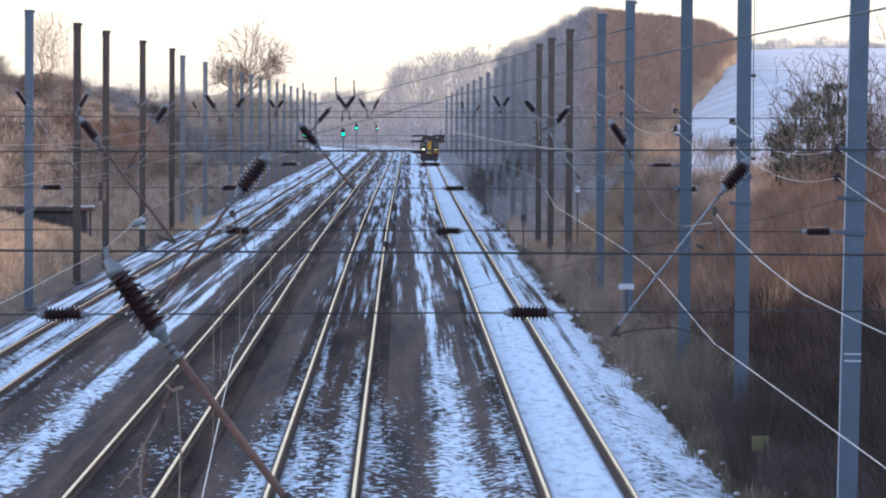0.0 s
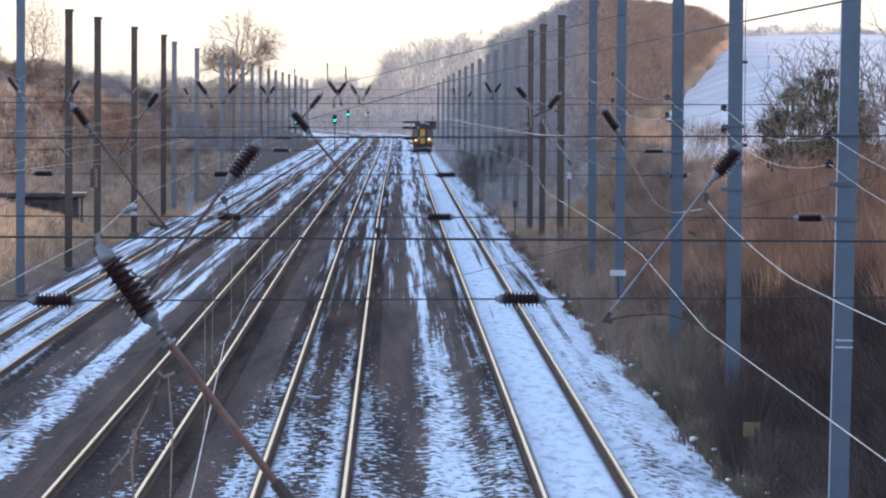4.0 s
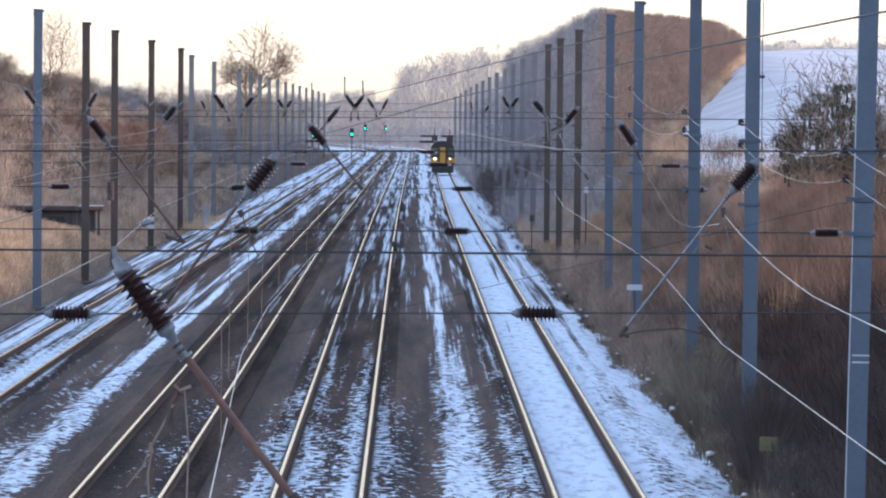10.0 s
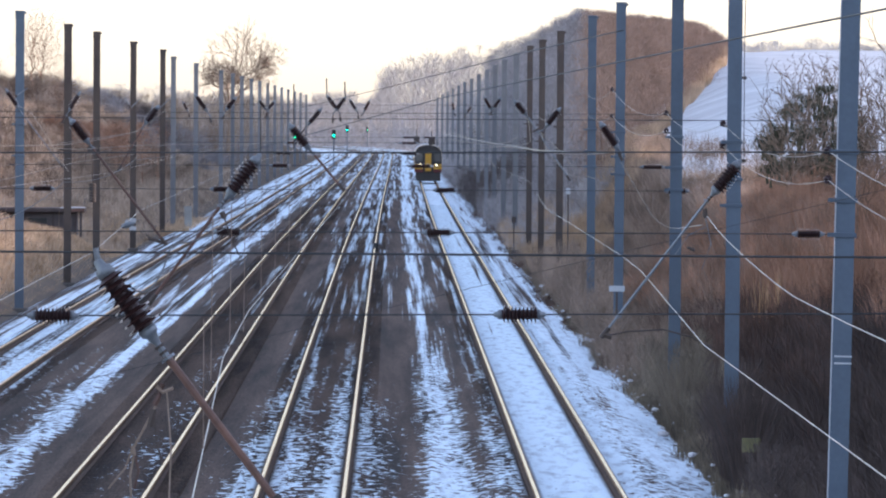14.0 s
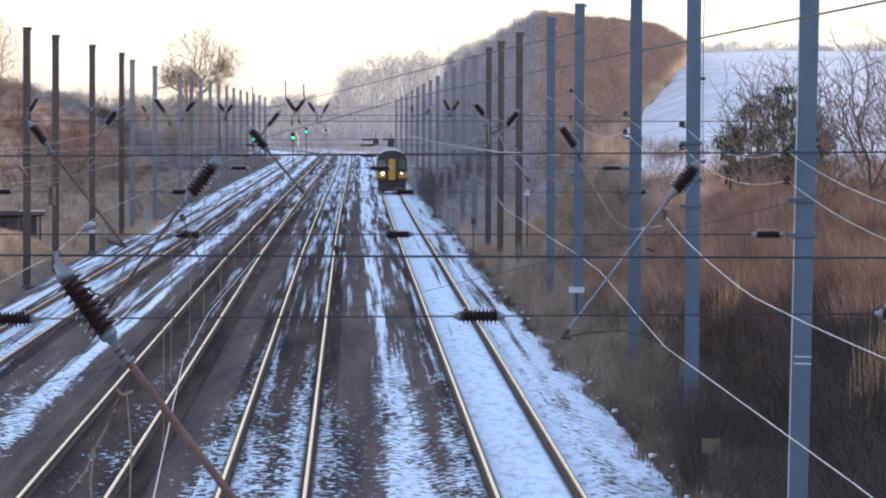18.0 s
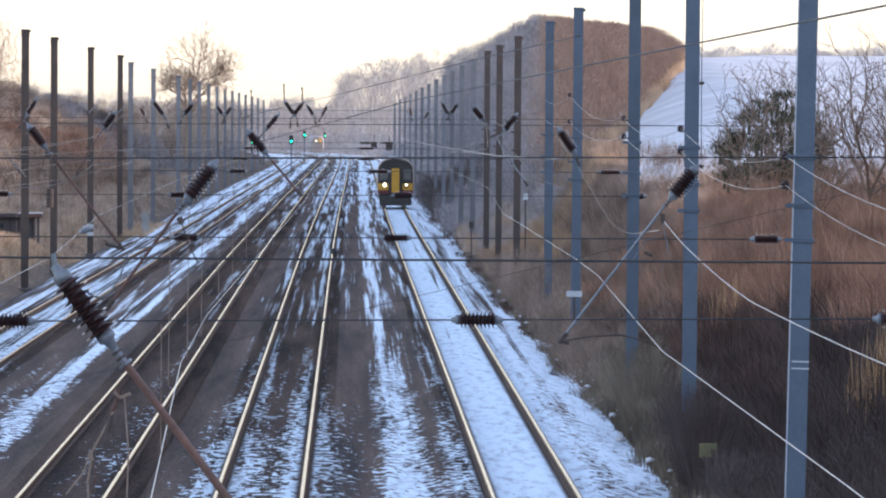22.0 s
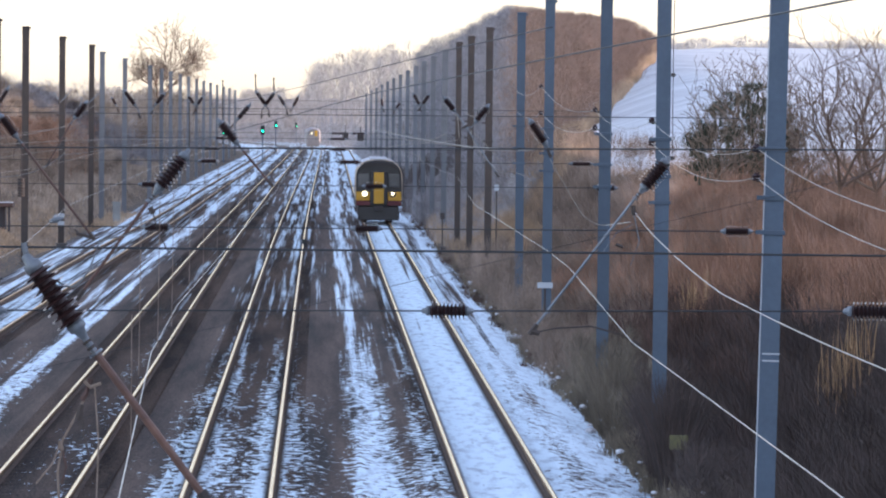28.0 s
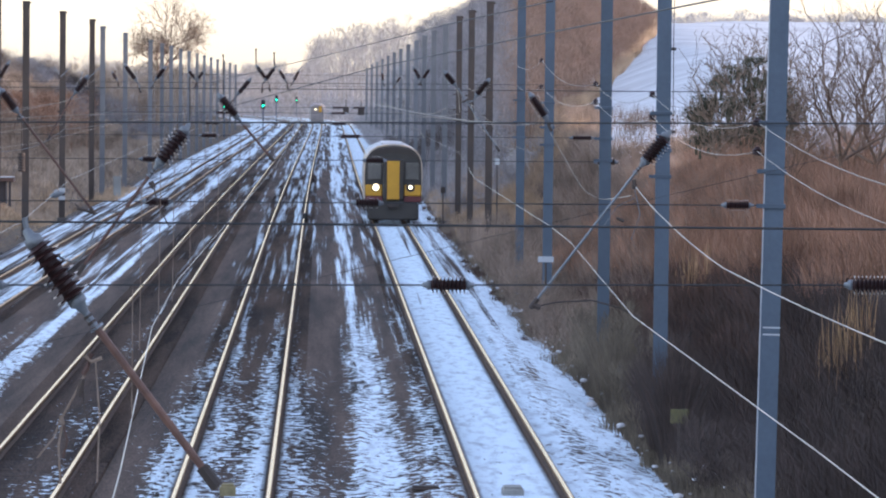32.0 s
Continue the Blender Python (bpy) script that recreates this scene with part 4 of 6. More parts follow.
hanging_gear("dropper_gear", [("clamp", ((-1.09, 43.7, 5.32), (-1.06, 43.7, 5.29), (-1.01, 43.7, 5.31)), 0.016, ROPE), ("clamp", ((-1.06, 43.7, 5.33), (-1.08, 43.7, 5.26), (-1.10, 43.7, 5.23)), 0.017, RUST), ("strut", ((-1.08, 43.7, 5.25), (-1.13, 43.7, 5.15), (-1.20, 43.7, 5.02)), 0.011, ROPE),
             ("cable", ((-1.20, 43.7, 5.03), (-1.23, 43.7, 4.94), (-1.31, 43.7, 4.84)), 0.008, ROPE), ("cable", ((-1.19, 43.7, 5.01), (-1.21, 43.7, 4.90), (-1.20, 43.7, 4.72)), 0.010, ROPE), ("cable", ((-1.19, 43.7, 5.01), (-1.17, 43.7, 4.92), (-1.19, 43.7, 4.84)), 0.007, RUST),
             ("cable", ((-1.10, 43.7, 5.21), (-1.09, 43.7, 5.07), (-1.06, 43.7, 4.95)), 0.007, DARK_STEEL), ("tab", ((-1.10, 43.7, 5.21), (-1.12, 43.7, 5.13)), 0.018, DARK_STEEL), ("rod", ((-1.04, 43.7, 5.29), (-1.02, 43.7, 5.03), (-1.03, 43.7, 4.73)), 0.0075, ROPE), ("rod", ((-0.87, 43.7, 5.63), (-0.87, 43.7, 5.03)), 0.004, ROPE),
             ("knot", ((-1.20, 43.7, 5.04), (-1.19, 43.7, 5.00), (-1.20, 43.7, 4.97)), 0.018, ROPE)],
             "frayed pale cables and a strut hanging under the arm")
hanging_gear("dropper_gear", [("clamp", ((-1.58, 87.5, 5.66), (-1.55, 87.5, 5.60)), 0.035, DARK_STEEL), ("cable", ((-1.55, 87.5, 5.60), (-1.51, 87.5, 5.45), (-1.41, 87.5, 5.25)), 0.008, DARK_STEEL),
             ("rod", ((-1.60, 87.5, 5.51), (-1.28, 87.5, 5.47)), 0.006, DARK_STEEL)], "dark clamp with a hanging cable end")
hanging_gear("dropper_gear", [("clamp", ((2.92, 87.5, 5.71), (2.93, 87.5, 5.62)), 0.03, DARK_STEEL), ("cable", ((2.93, 87.5, 5.62), (2.98, 87.5, 5.38), (2.90, 87.5, 5.15)), 0.006, GREY_CAP),
             ("clamp", ((2.76, 87.5, 5.35), (2.83, 87.5, 5.32)), 0.02, DARK_STEEL), ("cable", ((2.93, 87.5, 5.54), (2.77, 87.5, 5.46), (2.64, 87.5, 5.27)), 0.004, GREY_CAP)], "dark clamp with a hanging cable end")
hanging_gear("dropper_gear", [("clamp", ((-3.39, 130.9, 4.82), (-3.17, 130.9, 4.76)), 0.03, DARK_STEEL), ("rod", ((-3.41, 130.9, 4.87), (-3.31, 130.9, 4.78)), 0.012, DARK_STEEL)], "dark clamp at the end of an arm")


hanging_gear("steady_arm", [("tube", ((2.02, 87.5, 4.52), (2.20, 87.5, 4.56), (2.54, 87.5, 4.58), (2.81, 87.5, 4.51), (2.96, 87.5, 4.42)), 0.010, DARK_STEEL), ("clamp", ((2.92, 87.5, 4.44), (2.99, 87.5, 4.40)), 0.03, DARK_STEEL), ("clamp", ((1.99, 87.5, 4.53), (2.06, 87.5, 4.51)), 0.035, DARK_STEEL)], "thin dark curved steady arm with clamps")


def wire_clamp(a, c, r):
    a, c = Vector(a), Vector(c)
    s = empty("wire_clamp", Matrix.Translation(a))
    tagged(s, "pale clamp plate on the contact wire", "line fitting", "fittings under the arms")
    bm = bmesh.new()
    lathe(bm, (0, 0, 0), c - a, [(0, r * 0.3), (0.2, r * 0.75), (0.45, r), (0.75, r * 0.7), (1, r * 0.25)], 10)
    part("plate", bm, GREY_CAP, s, smooth=True)
    bm = bmesh.new()
    tube(bm, [(c - a) * 0.3 + Vector((0, 0, r)), (c - a) * 0.5 + Vector((0, 0, r * 1.5))], r * 0.4, 6)
    part("bolt", bm, WHITE, s)


def balance_weight(x, y, top, low):
    """Stacked cast weights on a rod that keep a wire taut, hung beside a mast."""
    s = empty("balance_weight", pose(x, y, low))
    tagged(s, "dark cast weights hung on a rod beside a mast", "balance weight")
    h = top - low
    bm = bmesh.new()
    tube(bm, [(0, 0, 0.05), (0, 0, h)], 0.03, 6)
    part("rod", bm, DARK_STEEL, s)
    for k in range(7):
        bm = bmesh.new()
        lathe(bm, (0, 0, 0.12 * k), (0, 0, 0.12 * k + 0.1), [(0, 0.13), (0.2, 0.16), (0.8, 0.16), (1, 0.13)], 12)
        part("weight", bm, DARK_STEEL, s)
    bm = bmesh.new()
    lathe(bm, (-0.05, -0.05, h - 0.15), (-0.05, 0.05, h - 0.15), [(0, 0.2), (0.5, 0.17), (1, 0.2)], 14)
    part("pulley", bm, DARK_STEEL, s)
    bm = bmesh.new()
    tube(bm, [(-0.12, 0, h - 0.15), (-0.3, 0, h - 0.3), (-0.34, 0, h - 0.75)], 0.03, 6)
    part("bracket", bm, RUST, s)


balance_weight(-13.2, 415.3, 5.05, 2.55)
wire_clamp((-4.27, 148.4, 4.76), (-4.04, 148.4, 4.83), 0.05)
for _m in (((-1.75, 251.9, 7.42), (-1.74, 251.9, 7.00)), ((-1.26, 251.9, 7.33), (-1.24, 251.9, 6.94)), ((-2.89, 277.1, 7.33), (-2.88, 277.1, 5.50)), ((-3.87, 277.1, 6.66), (-3.86, 277.1, 5.36))):
    hanging_gear("support_rod", [("rod", _m, 0.022, DARK_STEEL), ("finial", (_m[0], Vector(_m[0]) + Vector((0, 0, 0.06))), 0.03, DARK_STEEL)], "thin dark support rod above the wires")


def span_box(at, w, h):
    s = empty("line_transformer", Matrix.Translation(at))
    tagged(s, "small dark equipment box hung in the overhead wires", "line fitting", "boxes in the overhead wires")
    bm = bmesh.new()
    box(bm, -w / 2, w / 2, -0.2, 0.2, 0, h, 0.04)
    part("case", bm, DARK_STEEL, s)
    bm = bmesh.new()
    tube(bm, [(0, 0, h), (0, 0, h + 0.5)], 0.03, 6)
    part("hanger", bm, DARK_STEEL, s)


span_box((1.71, 639.4, 4.42), 0.4, 0.5)
span_box((2.74, 639.4, 4.35), 0.45, 0.45)
cross_span(640, -13, 7, 4.85, 4.85, ((1.2, 0.4), (2.6, 0.4)), 0.014, 0.1)
cross_span(540, -13, 7, 4.8, 4.8, ((1.0, 0.4), (-5.6, 0.4)), 0.014, 0.1)


# ---- lineside things ----
YELLOW_SIGN = material("faded_yellow_sign", (0.19, 0.165, 0.06), 0.8, other=(0.13, 0.115, 0.06), scale=9, fine=40, spread=0.4)
CONCRETE = material("old_concrete", (0.40, 0.385, 0.35), 0.9, scale=2, fine=20)
GREEN_GLOW = glow_material("green_aspect", (0.0, 0.8, 0.32), 2.2)


def signal(x, y, z, r=0.125):
    s = empty("railway_signal", pose(x, y, -0.4))
    tagged(s, "colour-light signal on a post showing green", "railway signal", "green signals")
    bm = bmesh.new()
    tube(bm, [(0, 0, 0), (0, 0, z)], 0.07, 8)
    part("post", bm, STEEL, s)
    bm = bmesh.new()
    box(bm, -0.24, 0.24, -0.05, 0.15, z, z + 1.1, 0.05)
    head = part("signal_head", bm, BLACK, s, "black signal head")
    bm = bmesh.new()
    lathe(bm, (0, -0.05, z + 0.4), (0, -0.12, z + 0.4), [(0, r), (1, r * 0.73)], 14)
    part("lamp", bm, GREEN_GLOW, head, "glowing green lamp")
    bm = bmesh.new()
    box(bm, -0.25, 0.25, -0.42, -0.06, z + 0.62, z + 0.66)
    part("hood", bm, BLACK, head)


BLACK = material("black_paint", (0.018, 0.018, 0.02), 0.35, scale=1.5, fine=20, bump=0.03)
signal(-12.0, 1170, 3.36)
signal(-7.0, 1140, 3.66)
signal(-7.0, 1480, 3.72)
signal(-4.8, 1860, 2.9, 0.09)


def board(name, at, w, h, post, mat, label, category):
    """A plate on a short post."""
    s = empty(name, Matrix.Translation(at))
    tagged(s, label, category)
    bm = bmesh.new()
    box(bm, -w / 2, w / 2, -0.02, 0.02, 0, h, 0.008)
    part("plate", bm, mat, s)
    bm = bmesh.new()
    tube(bm, [(0, 0.04, -post), (0, 0.04, h * 0.8)], 0.03, 8)
    part("post", bm, DARK_STEEL, s)
    return s


board("trackside_sign", (6.52, 169.6, 0.47), 0.33, 0.26, 0.75, YELLOW_SIGN, "small faded yellow sign in the brush", "sign")
board("trackside_board", (6.25, 259.8, 1.65), 0.43, 0.16, 1.9, WHITE, "small white board on a post", "sign")
board("trackside_board", (6.95, 369.4, 3.38), 0.18, 0.24, 3.6, WHITE, "small white tag on a post", "sign")
board("trackside_board", (5.87, 449.3, 1.31), 0.22, 0.3, 1.7, DARK_STEEL, "grey square board on a thin post", "sign")


def cabinet(x, y, z, w, d, h, mat, label):
    s = empty("equipment_cabinet", pose(x, y, z))
    tagged(s, label, "cabinet", "lineside cabinets")
    bm = bmesh.new()
    box(bm, -w / 2, w / 2, -d / 2, d / 2, 0, h, 0.02)
    part("body", bm, mat, s)
    bm = bmesh.new()
    box(bm, -w / 2 - 0.03, w / 2 + 0.03, -d / 2 - 0.03, d / 2 + 0.03, h, h + 0.05, 0.01)
    part("lid", bm, mat, s)
    for k in (-1, 1):
        bm = bmesh.new()
        box(bm, min(0.02 * k, k * (w / 2 - 0.03)), max(0.02 * k, k * (w / 2 - 0.03)), -d / 2 - 0.015, -d / 2, 0.06, h - 0.05)
        part("door", bm, mat, s)


cabinet(-12.0, 555, -0.6, 0.45, 0.45, 1.5, CONCRETE, "tall pale grey lineside cabinet")
cabinet(6.0, 446, -0.6, 0.55, 0.5, 0.6, DARK_STEEL, "low dark lineside cabinet")


def track_box(x, y, w, d, h, mat, label):
    s = empty("track_box", pose(x, y, -0.2 + fall(y)))
    tagged(s, label, "track equipment", "boxes on the track")
    bm = bmesh.new()
    box(bm, -w / 2, w / 2, -d / 2, d / 2, 0, h, 0.03)
    part("case", bm, mat, s)
    bm = bmesh.new()
    box(bm, -w / 2 + 0.03, w / 2 - 0.03, -d / 2 + 0.05, d / 2 - 0.05, h, h + 0.03, 0.01)
    part("lid", bm, mat, s)


OCHRE = material("dull_ochre_paint", (0.34, 0.27, 0.13), 0.8, scale=9, fine=40, spread=0.4)
track_box(-0.72, 455, 0.22, 0.5, 0.42, BLACK, "small black box beside the rail")
track_box(3.2, 154.6, 0.36, 0.9, 0.14, CONCRETE, "pale ramp between the rails")
track_box(1.79, 156.6, 0.5, 0.5, 0.05, DARK_STEEL, "flat dark cover in the snow")
track_box(-1.48, 153.4, 0.26, 0.6, 0.2, OCHRE, "small yellowish box between the rails")


HUT_WALL = material("dull_brown_boards", (0.125, 0.105, 0.10), 0.9, other=(0.085, 0.072, 0.07), scale=1.5, fine=18)
HUT_ROOF = material("dark_felt_roof", (0.075, 0.06, 0.058), 0.9, other=(0.11, 0.085, 0.08), scale=1.5, fine=18)


def hut():
    h = empty("equipment_hut", pose(-17.6, 475, -0.55))
    tagged(h, "low dull brown hut with a flat overhanging roof beside the line", "hut")
    bm = bmesh.new()
    box(bm, -1.0, 1.75, -1.2, 1.2, -0.2, 2.0, 0.02)
    part("wall", bm, HUT_WALL, h)
    bm = bmesh.new()
    box(bm, -4.8, -1.02, 0.2, 1.2, -0.2, 2.0, 0.02)
    part("back_wall", bm, HUT_WALL, h, "set-back wall of the open bay")
    bm = bmesh.new()
    box(bm, -5.2, 2.15, -1.5, 1.5, 2.0, 2.22, 0.03)
    roof = part("roof", bm, HUT_ROOF, h, "flat dark roof slab")
    bm = bmesh.new()
    box(bm, 1.2, 2.13, -1.53, -1.505, 2.03, 2.19)
    part("fascia", bm, LIT_RUST, roof, "paler end of the roof edge")
    bm = bmesh.new()
    box(bm, 0.9, 2.1, -1.48, 1.4, 2.22, 2.25, 0.01)
    part("snow_cap", bm, FIELD_SNOW, roof, "thin snow on the roof's end")
    bm = bmesh.new()
    box(bm, -0.75, 0.25, -1.26, -1.205, 1.45, 1.72, 0.01)
    part("window", bm, BLACK, h, "dark slot window")
    for x in (-0.98, 0.55, 1.7):
        bm = bmesh.new()
        box(bm, x - 0.05, x + 0.05, -1.26, -1.205, -0.3, 1.99)
        part("cover_strip", bm, HUT_ROOF, h)
    for x in (-4.9, 1.95):
        bm = bmesh.new()
        box(bm, x - 0.06, x + 0.06, -1.35, -1.23, -0.3, 2.0)
        part("roof_post", bm, HUT_WALL, h)


hut()


# ---- the train ----
def motions():
    def along(line, y, shift=0.0):
        """On a line's rails, facing along them; shift moves it sideways to fit the camera's view."""
        slope = (line(y + 5) - line(y - 5)) / 10
        return pose(line(y) + shift, y, fall(y) - 0.02, 0, 0, -math.degrees(math.atan(slope)))

    at = [440 + 26.4 * (32 - 0.5 * i) for i in range(65)]
    walk(train, [(0.5 * i, along(TRACKS[0], y, 0.12 - 0.05 * smooth(480, 620, y) - 0.22 * smooth(750, 1050, y))) for i, y in enumerate(at)])
    walk(far_train, [(float(i), along(TRACKS[1], 1574 + 32.0 * (32 - i))) for i in range(0, 33, 2)])


YELLOW = material("warning_yellow", (0.66, 0.33, 0.02), 0.45, scale=1.5, fine=20, spread=0.2, bump=0.03)
BODY = material("pale_cream_side", (0.50, 0.42, 0.34), 0.4, scale=1, fine=15, spread=0.15, bump=0.03)
BLACK_FRONT = material("grimy_black_front", (0.045, 0.036, 0.031), 0.4, scale=1.5, fine=20, bump=0.03)
# Paled and warmed: the reflection in the glass is put into its colour.
SCREEN = material("reflection_paled_glass", (0.17, 0.158, 0.14), 0.06, scale=1, fine=5, bump=0)
BROW = material("grimy_taupe_paint", (0.068, 0.054, 0.046), 0.75, scale=1.5, fine=20, bump=0.03)
# Cream with the warm sunlight on the cab's rim painted in.
SUNLIT_CREAM = material("sunlit_cream_paint", (0.92, 0.70, 0.48), 0.5, scale=1.5, fine=20, bump=0.03)
# Distant train's body: the haze in front of it is put into its colour.
HAZED_PAINT = material("hazed_dull_paint", (0.33, 0.275, 0.255), 0.6, scale=1.5, fine=20)
RED = material("dark_red_band", (0.16, 0.03, 0.03), 0.5, scale=2, fine=20, bump=0.03)
LAMP = glow_material("headlight_glow", (1.0, 0.86, 0.45), 0.9)
ROOF = material("snow_dusted_roof", (0.80, 0.81, 0.83), 0.8, other=(0.36, 0.33, 0.31), scale=1.6, fine=9)


def car_profile(k=1.0):
    pts = [(1.33, 1.05), (1.36, 1.6), (1.355, 2.4), (1.31, 2.93), (1.22, 3.21), (1.02, 3.45), (0.7, 3.62), (0.35, 3.69)]
    pts = [(x * k, z) for x, z in pts]
    return pts + [(0, 3.71)] + [(-x, z) for x, z in pts[::-1]]


def loft(bm, stations):
    rings = [[bm.verts.new((x, y, z)) for x, z in prof] for y, prof in stations]
    for a, c in zip(rings, rings[1:]):
        for j in range(len(a) - 1):
            bm.faces.new((a[j], a[j + 1], c[j + 1], c[j]))
        bm.faces.new((a[-1], a[0], c[0], c[-1]))
    bm.faces.new(rings[0][::-1])
    bm.faces.new(rings[-1])


def make_train():
    t = empty("diesel_train")
    tagged(t, "single-car diesel railcar with yellow front and lit headlights", "train")
    bm = bmesh.new()
    loft(bm, [(0.25, car_profile(0.995)), (0.6, car_profile()), (22.6, car_profile())])
    body = part("car_body", bm, BODY, t, "pale side with dark front end")
    bm = bmesh.new()
    top = [(1.235, 3.20), (1.03, 3.465), (0.71, 3.635), (0.35, 3.708), (0, 3.73), (-0.35, 3.708), (-0.71, 3.635), (-1.03, 3.465), (-1.235, 3.20)]
    rings = [[bm.verts.new((x, yy, z)) for x, z in top] for yy in (0.5, 22.6)]
    for j in range(8):
        bm.faces.new((rings[0][j], rings[0][j + 1], rings[1][j + 1], rings[1][j]))
    part("roof", bm, ROOF, t, "snow-dusted roof skin")
    for k in range(3):
        bm = bmesh.new()
        box(bm, -0.55, 0.55, 4 + 6 * k, 6 + 6 * k, 3.64, 3.77, 0.05)
        part("roof_vent", bm, ROOF, t)
    for yy in (3.5, 19):
        bm = bmesh.new()
        box(bm, -1.15, 1.15, yy - 1.6, yy + 1.6, 0.35, 0.75, 0.05)
        bogie = part("bogie", bm, BLACK_FRONT, t)
        for sy in (-1.3, 1.3):
            for sx in (-0.75, 0.75):
                bm = bmesh.new()
                lathe(bm, (sx - 0.065, yy + sy, 0.42), (sx + 0.065, yy + sy, 0.42), [(0, 0.40), (1, 0.42)], 18)
                part("wheel", bm, DARK_STEEL, bogie)
    bm = bmesh.new()
    box(bm, -1.2, 1.2, 6.5, 16, 0.4, 1.05, 0.06)
    part("underframe", bm, BLACK_FRONT, t)
    bm = bmesh.new()
    pr = [(x * 0.985, 1.0 + (z - 1.05) * 0.995) for x, z in car_profile()]
    loft(bm, [(0.12, [(x * 0.99, z) for x, z in pr]), (0.3, pr)])
    part("front_panel", bm, BLACK_FRONT, t, "black cab front")
    bm = bmesh.new()
    box(bm, -0.48, 0.48, -0.12, 0.14, 1.12, 3.02, 0.04)
    part("gangway_frame", bm, BLACK_FRONT, t, "dark gangway surround")
    bm = bmesh.new()
    box(bm, -0.29, 0.29, -0.17, -0.11, 1.13, 2.94, 0.015)
    part("gangway_door", bm, YELLOW, t, "yellow gangway door")
    bm = bmesh.new()
    lip = [(1.30, 2.9), (1.21, 3.18), (1.01, 3.42), (0.69, 3.58), (0.3, 3.65)]
    lip += [(-x, z) for x, z in lip[::-1]]
    rows = [[bm.verts.new((x * k, y, 2.0 + (z - 2.0) * q)) for x, z in lip] for y, k, q in ((0.10, 0.98, 0.78), (0.05, 0.99, 0.955), (0.14, 1.0, 0.97))]
    for r in range(2):
        for j in range(9):
            bm.faces.new((rows[r][j], rows[r][j + 1], rows[r + 1][j + 1], rows[r + 1][j]))
    part("brow", bm, BROW, t, "grimy taupe panel over the windscreens")
    for s in (-1, 1):
        # strip added along the cab edge to stand for its sunlit rim
        bm = bmesh.new()
        tube(bm, [(s * 1.335, 0.2, 1.35), (s * 1.35, 0.2, 2.2), (s * 1.33, 0.2, 2.8), (s * 1.25, 0.2, 3.13), (s * 1.06, 0.2, 3.41), (s * 0.74, 0.2, 3.60), (s * 0.3, 0.2, 3.68)], 0.026, 6)
        part("corner_edge", bm, SUNLIT_CREAM, t, "cream edge of the cab, painted bright as a sunlit rim")
        bm = bmesh.new()
        box(bm, min(s * 0.56, s * 1.20), max(s * 0.56, s * 1.20), 0.06, 0.13, 2.06, 2.86, 0.03)
        part("windscreen", bm, SCREEN, t, "dark windscreen")
        bm = bmesh.new()
        box(bm, min(s * 0.52, s * 1.31), max(s * 0.52, s * 1.31), 0.03, 0.13, 1.30, 1.82, 0.03)
        part("yellow_panel", bm, YELLOW, t)
        bm = bmesh.new()
        box(bm, min(s * 0.50, s * 1.31), max(s * 0.50, s * 1.31), 0.04, 0.13, 1.02, 1.29, 0.02)
        part("lower_band", bm, RED, t, "dark red lower band")
        bm = bmesh.new()
        lathe(bm, (s * 0.81, 0.06, 1.70), (s * 0.81, 0.0, 1.70), [(0, 0.22), (1, 0.2)], 16)
        housing = part("lamp_housing", bm, BLACK_FRONT, t)
        bm = bmesh.new()
        r = 0.155 if s < 0 else 0.095
        lathe(bm, (s * 0.81, 0.0, 1.70), (s * 0.81, -0.05, 1.70), [(0, r), (0.6, r * 0.9), (1, r * 0.5)], 16)
        part("headlight", bm, LAMP, housing, "lit headlight")
    # skirt carried lower than its edge to stand for the shadow beneath
    bm = bmesh.new()
    box(bm, -1.2, 1.2, 0.1, 1.2, 0.16, 1.0, 0.08)
    part("obstacle_deflector", bm, BLACK_FRONT, t, "black skirt under the cab, lengthened to stand for the shadow below")
    bm = bmesh.new()
    box(bm, -0.25, 0.25, -0.35, 0.2, 0.72, 1.0, 0.05)
    part("coupler", bm, DARK_STEEL, t)
    return t


train = make_train()


def make_far_train():
    t = empty("distant_train")
    tagged(t, "distant oncoming train with one bright headlight", "train")
    bm = bmesh.new()
    loft(bm, [(0.0, [(x * 0.8, z * 0.93) for x, z in car_profile()]), (2.5, car_profile()), (20, car_profile())])
    part("car_body", bm, HAZED_PAINT, t)
    bm = bmesh.new()
    box(bm, 0.22, 0.72, -0.15, 0.1, 2.2, 3.2, 0.05)
    part("nose", bm, YELLOW, t)
    bm = bmesh.new()
    lathe(bm, (-0.3, -0.05, 2.68), (-0.3, -0.2, 2.68), [(0, 0.13), (1, 0.1)], 12)
    part("headlight", bm, LAMP, t, "lit headlight")
    bm = bmesh.new()
    box(bm, -1.1, 1.1, 0.3, 18, 0.3, 1.05, 0.05)
    part("underframe", bm, HAZED_PAINT, t)
    return t


far_train = make_far_train()


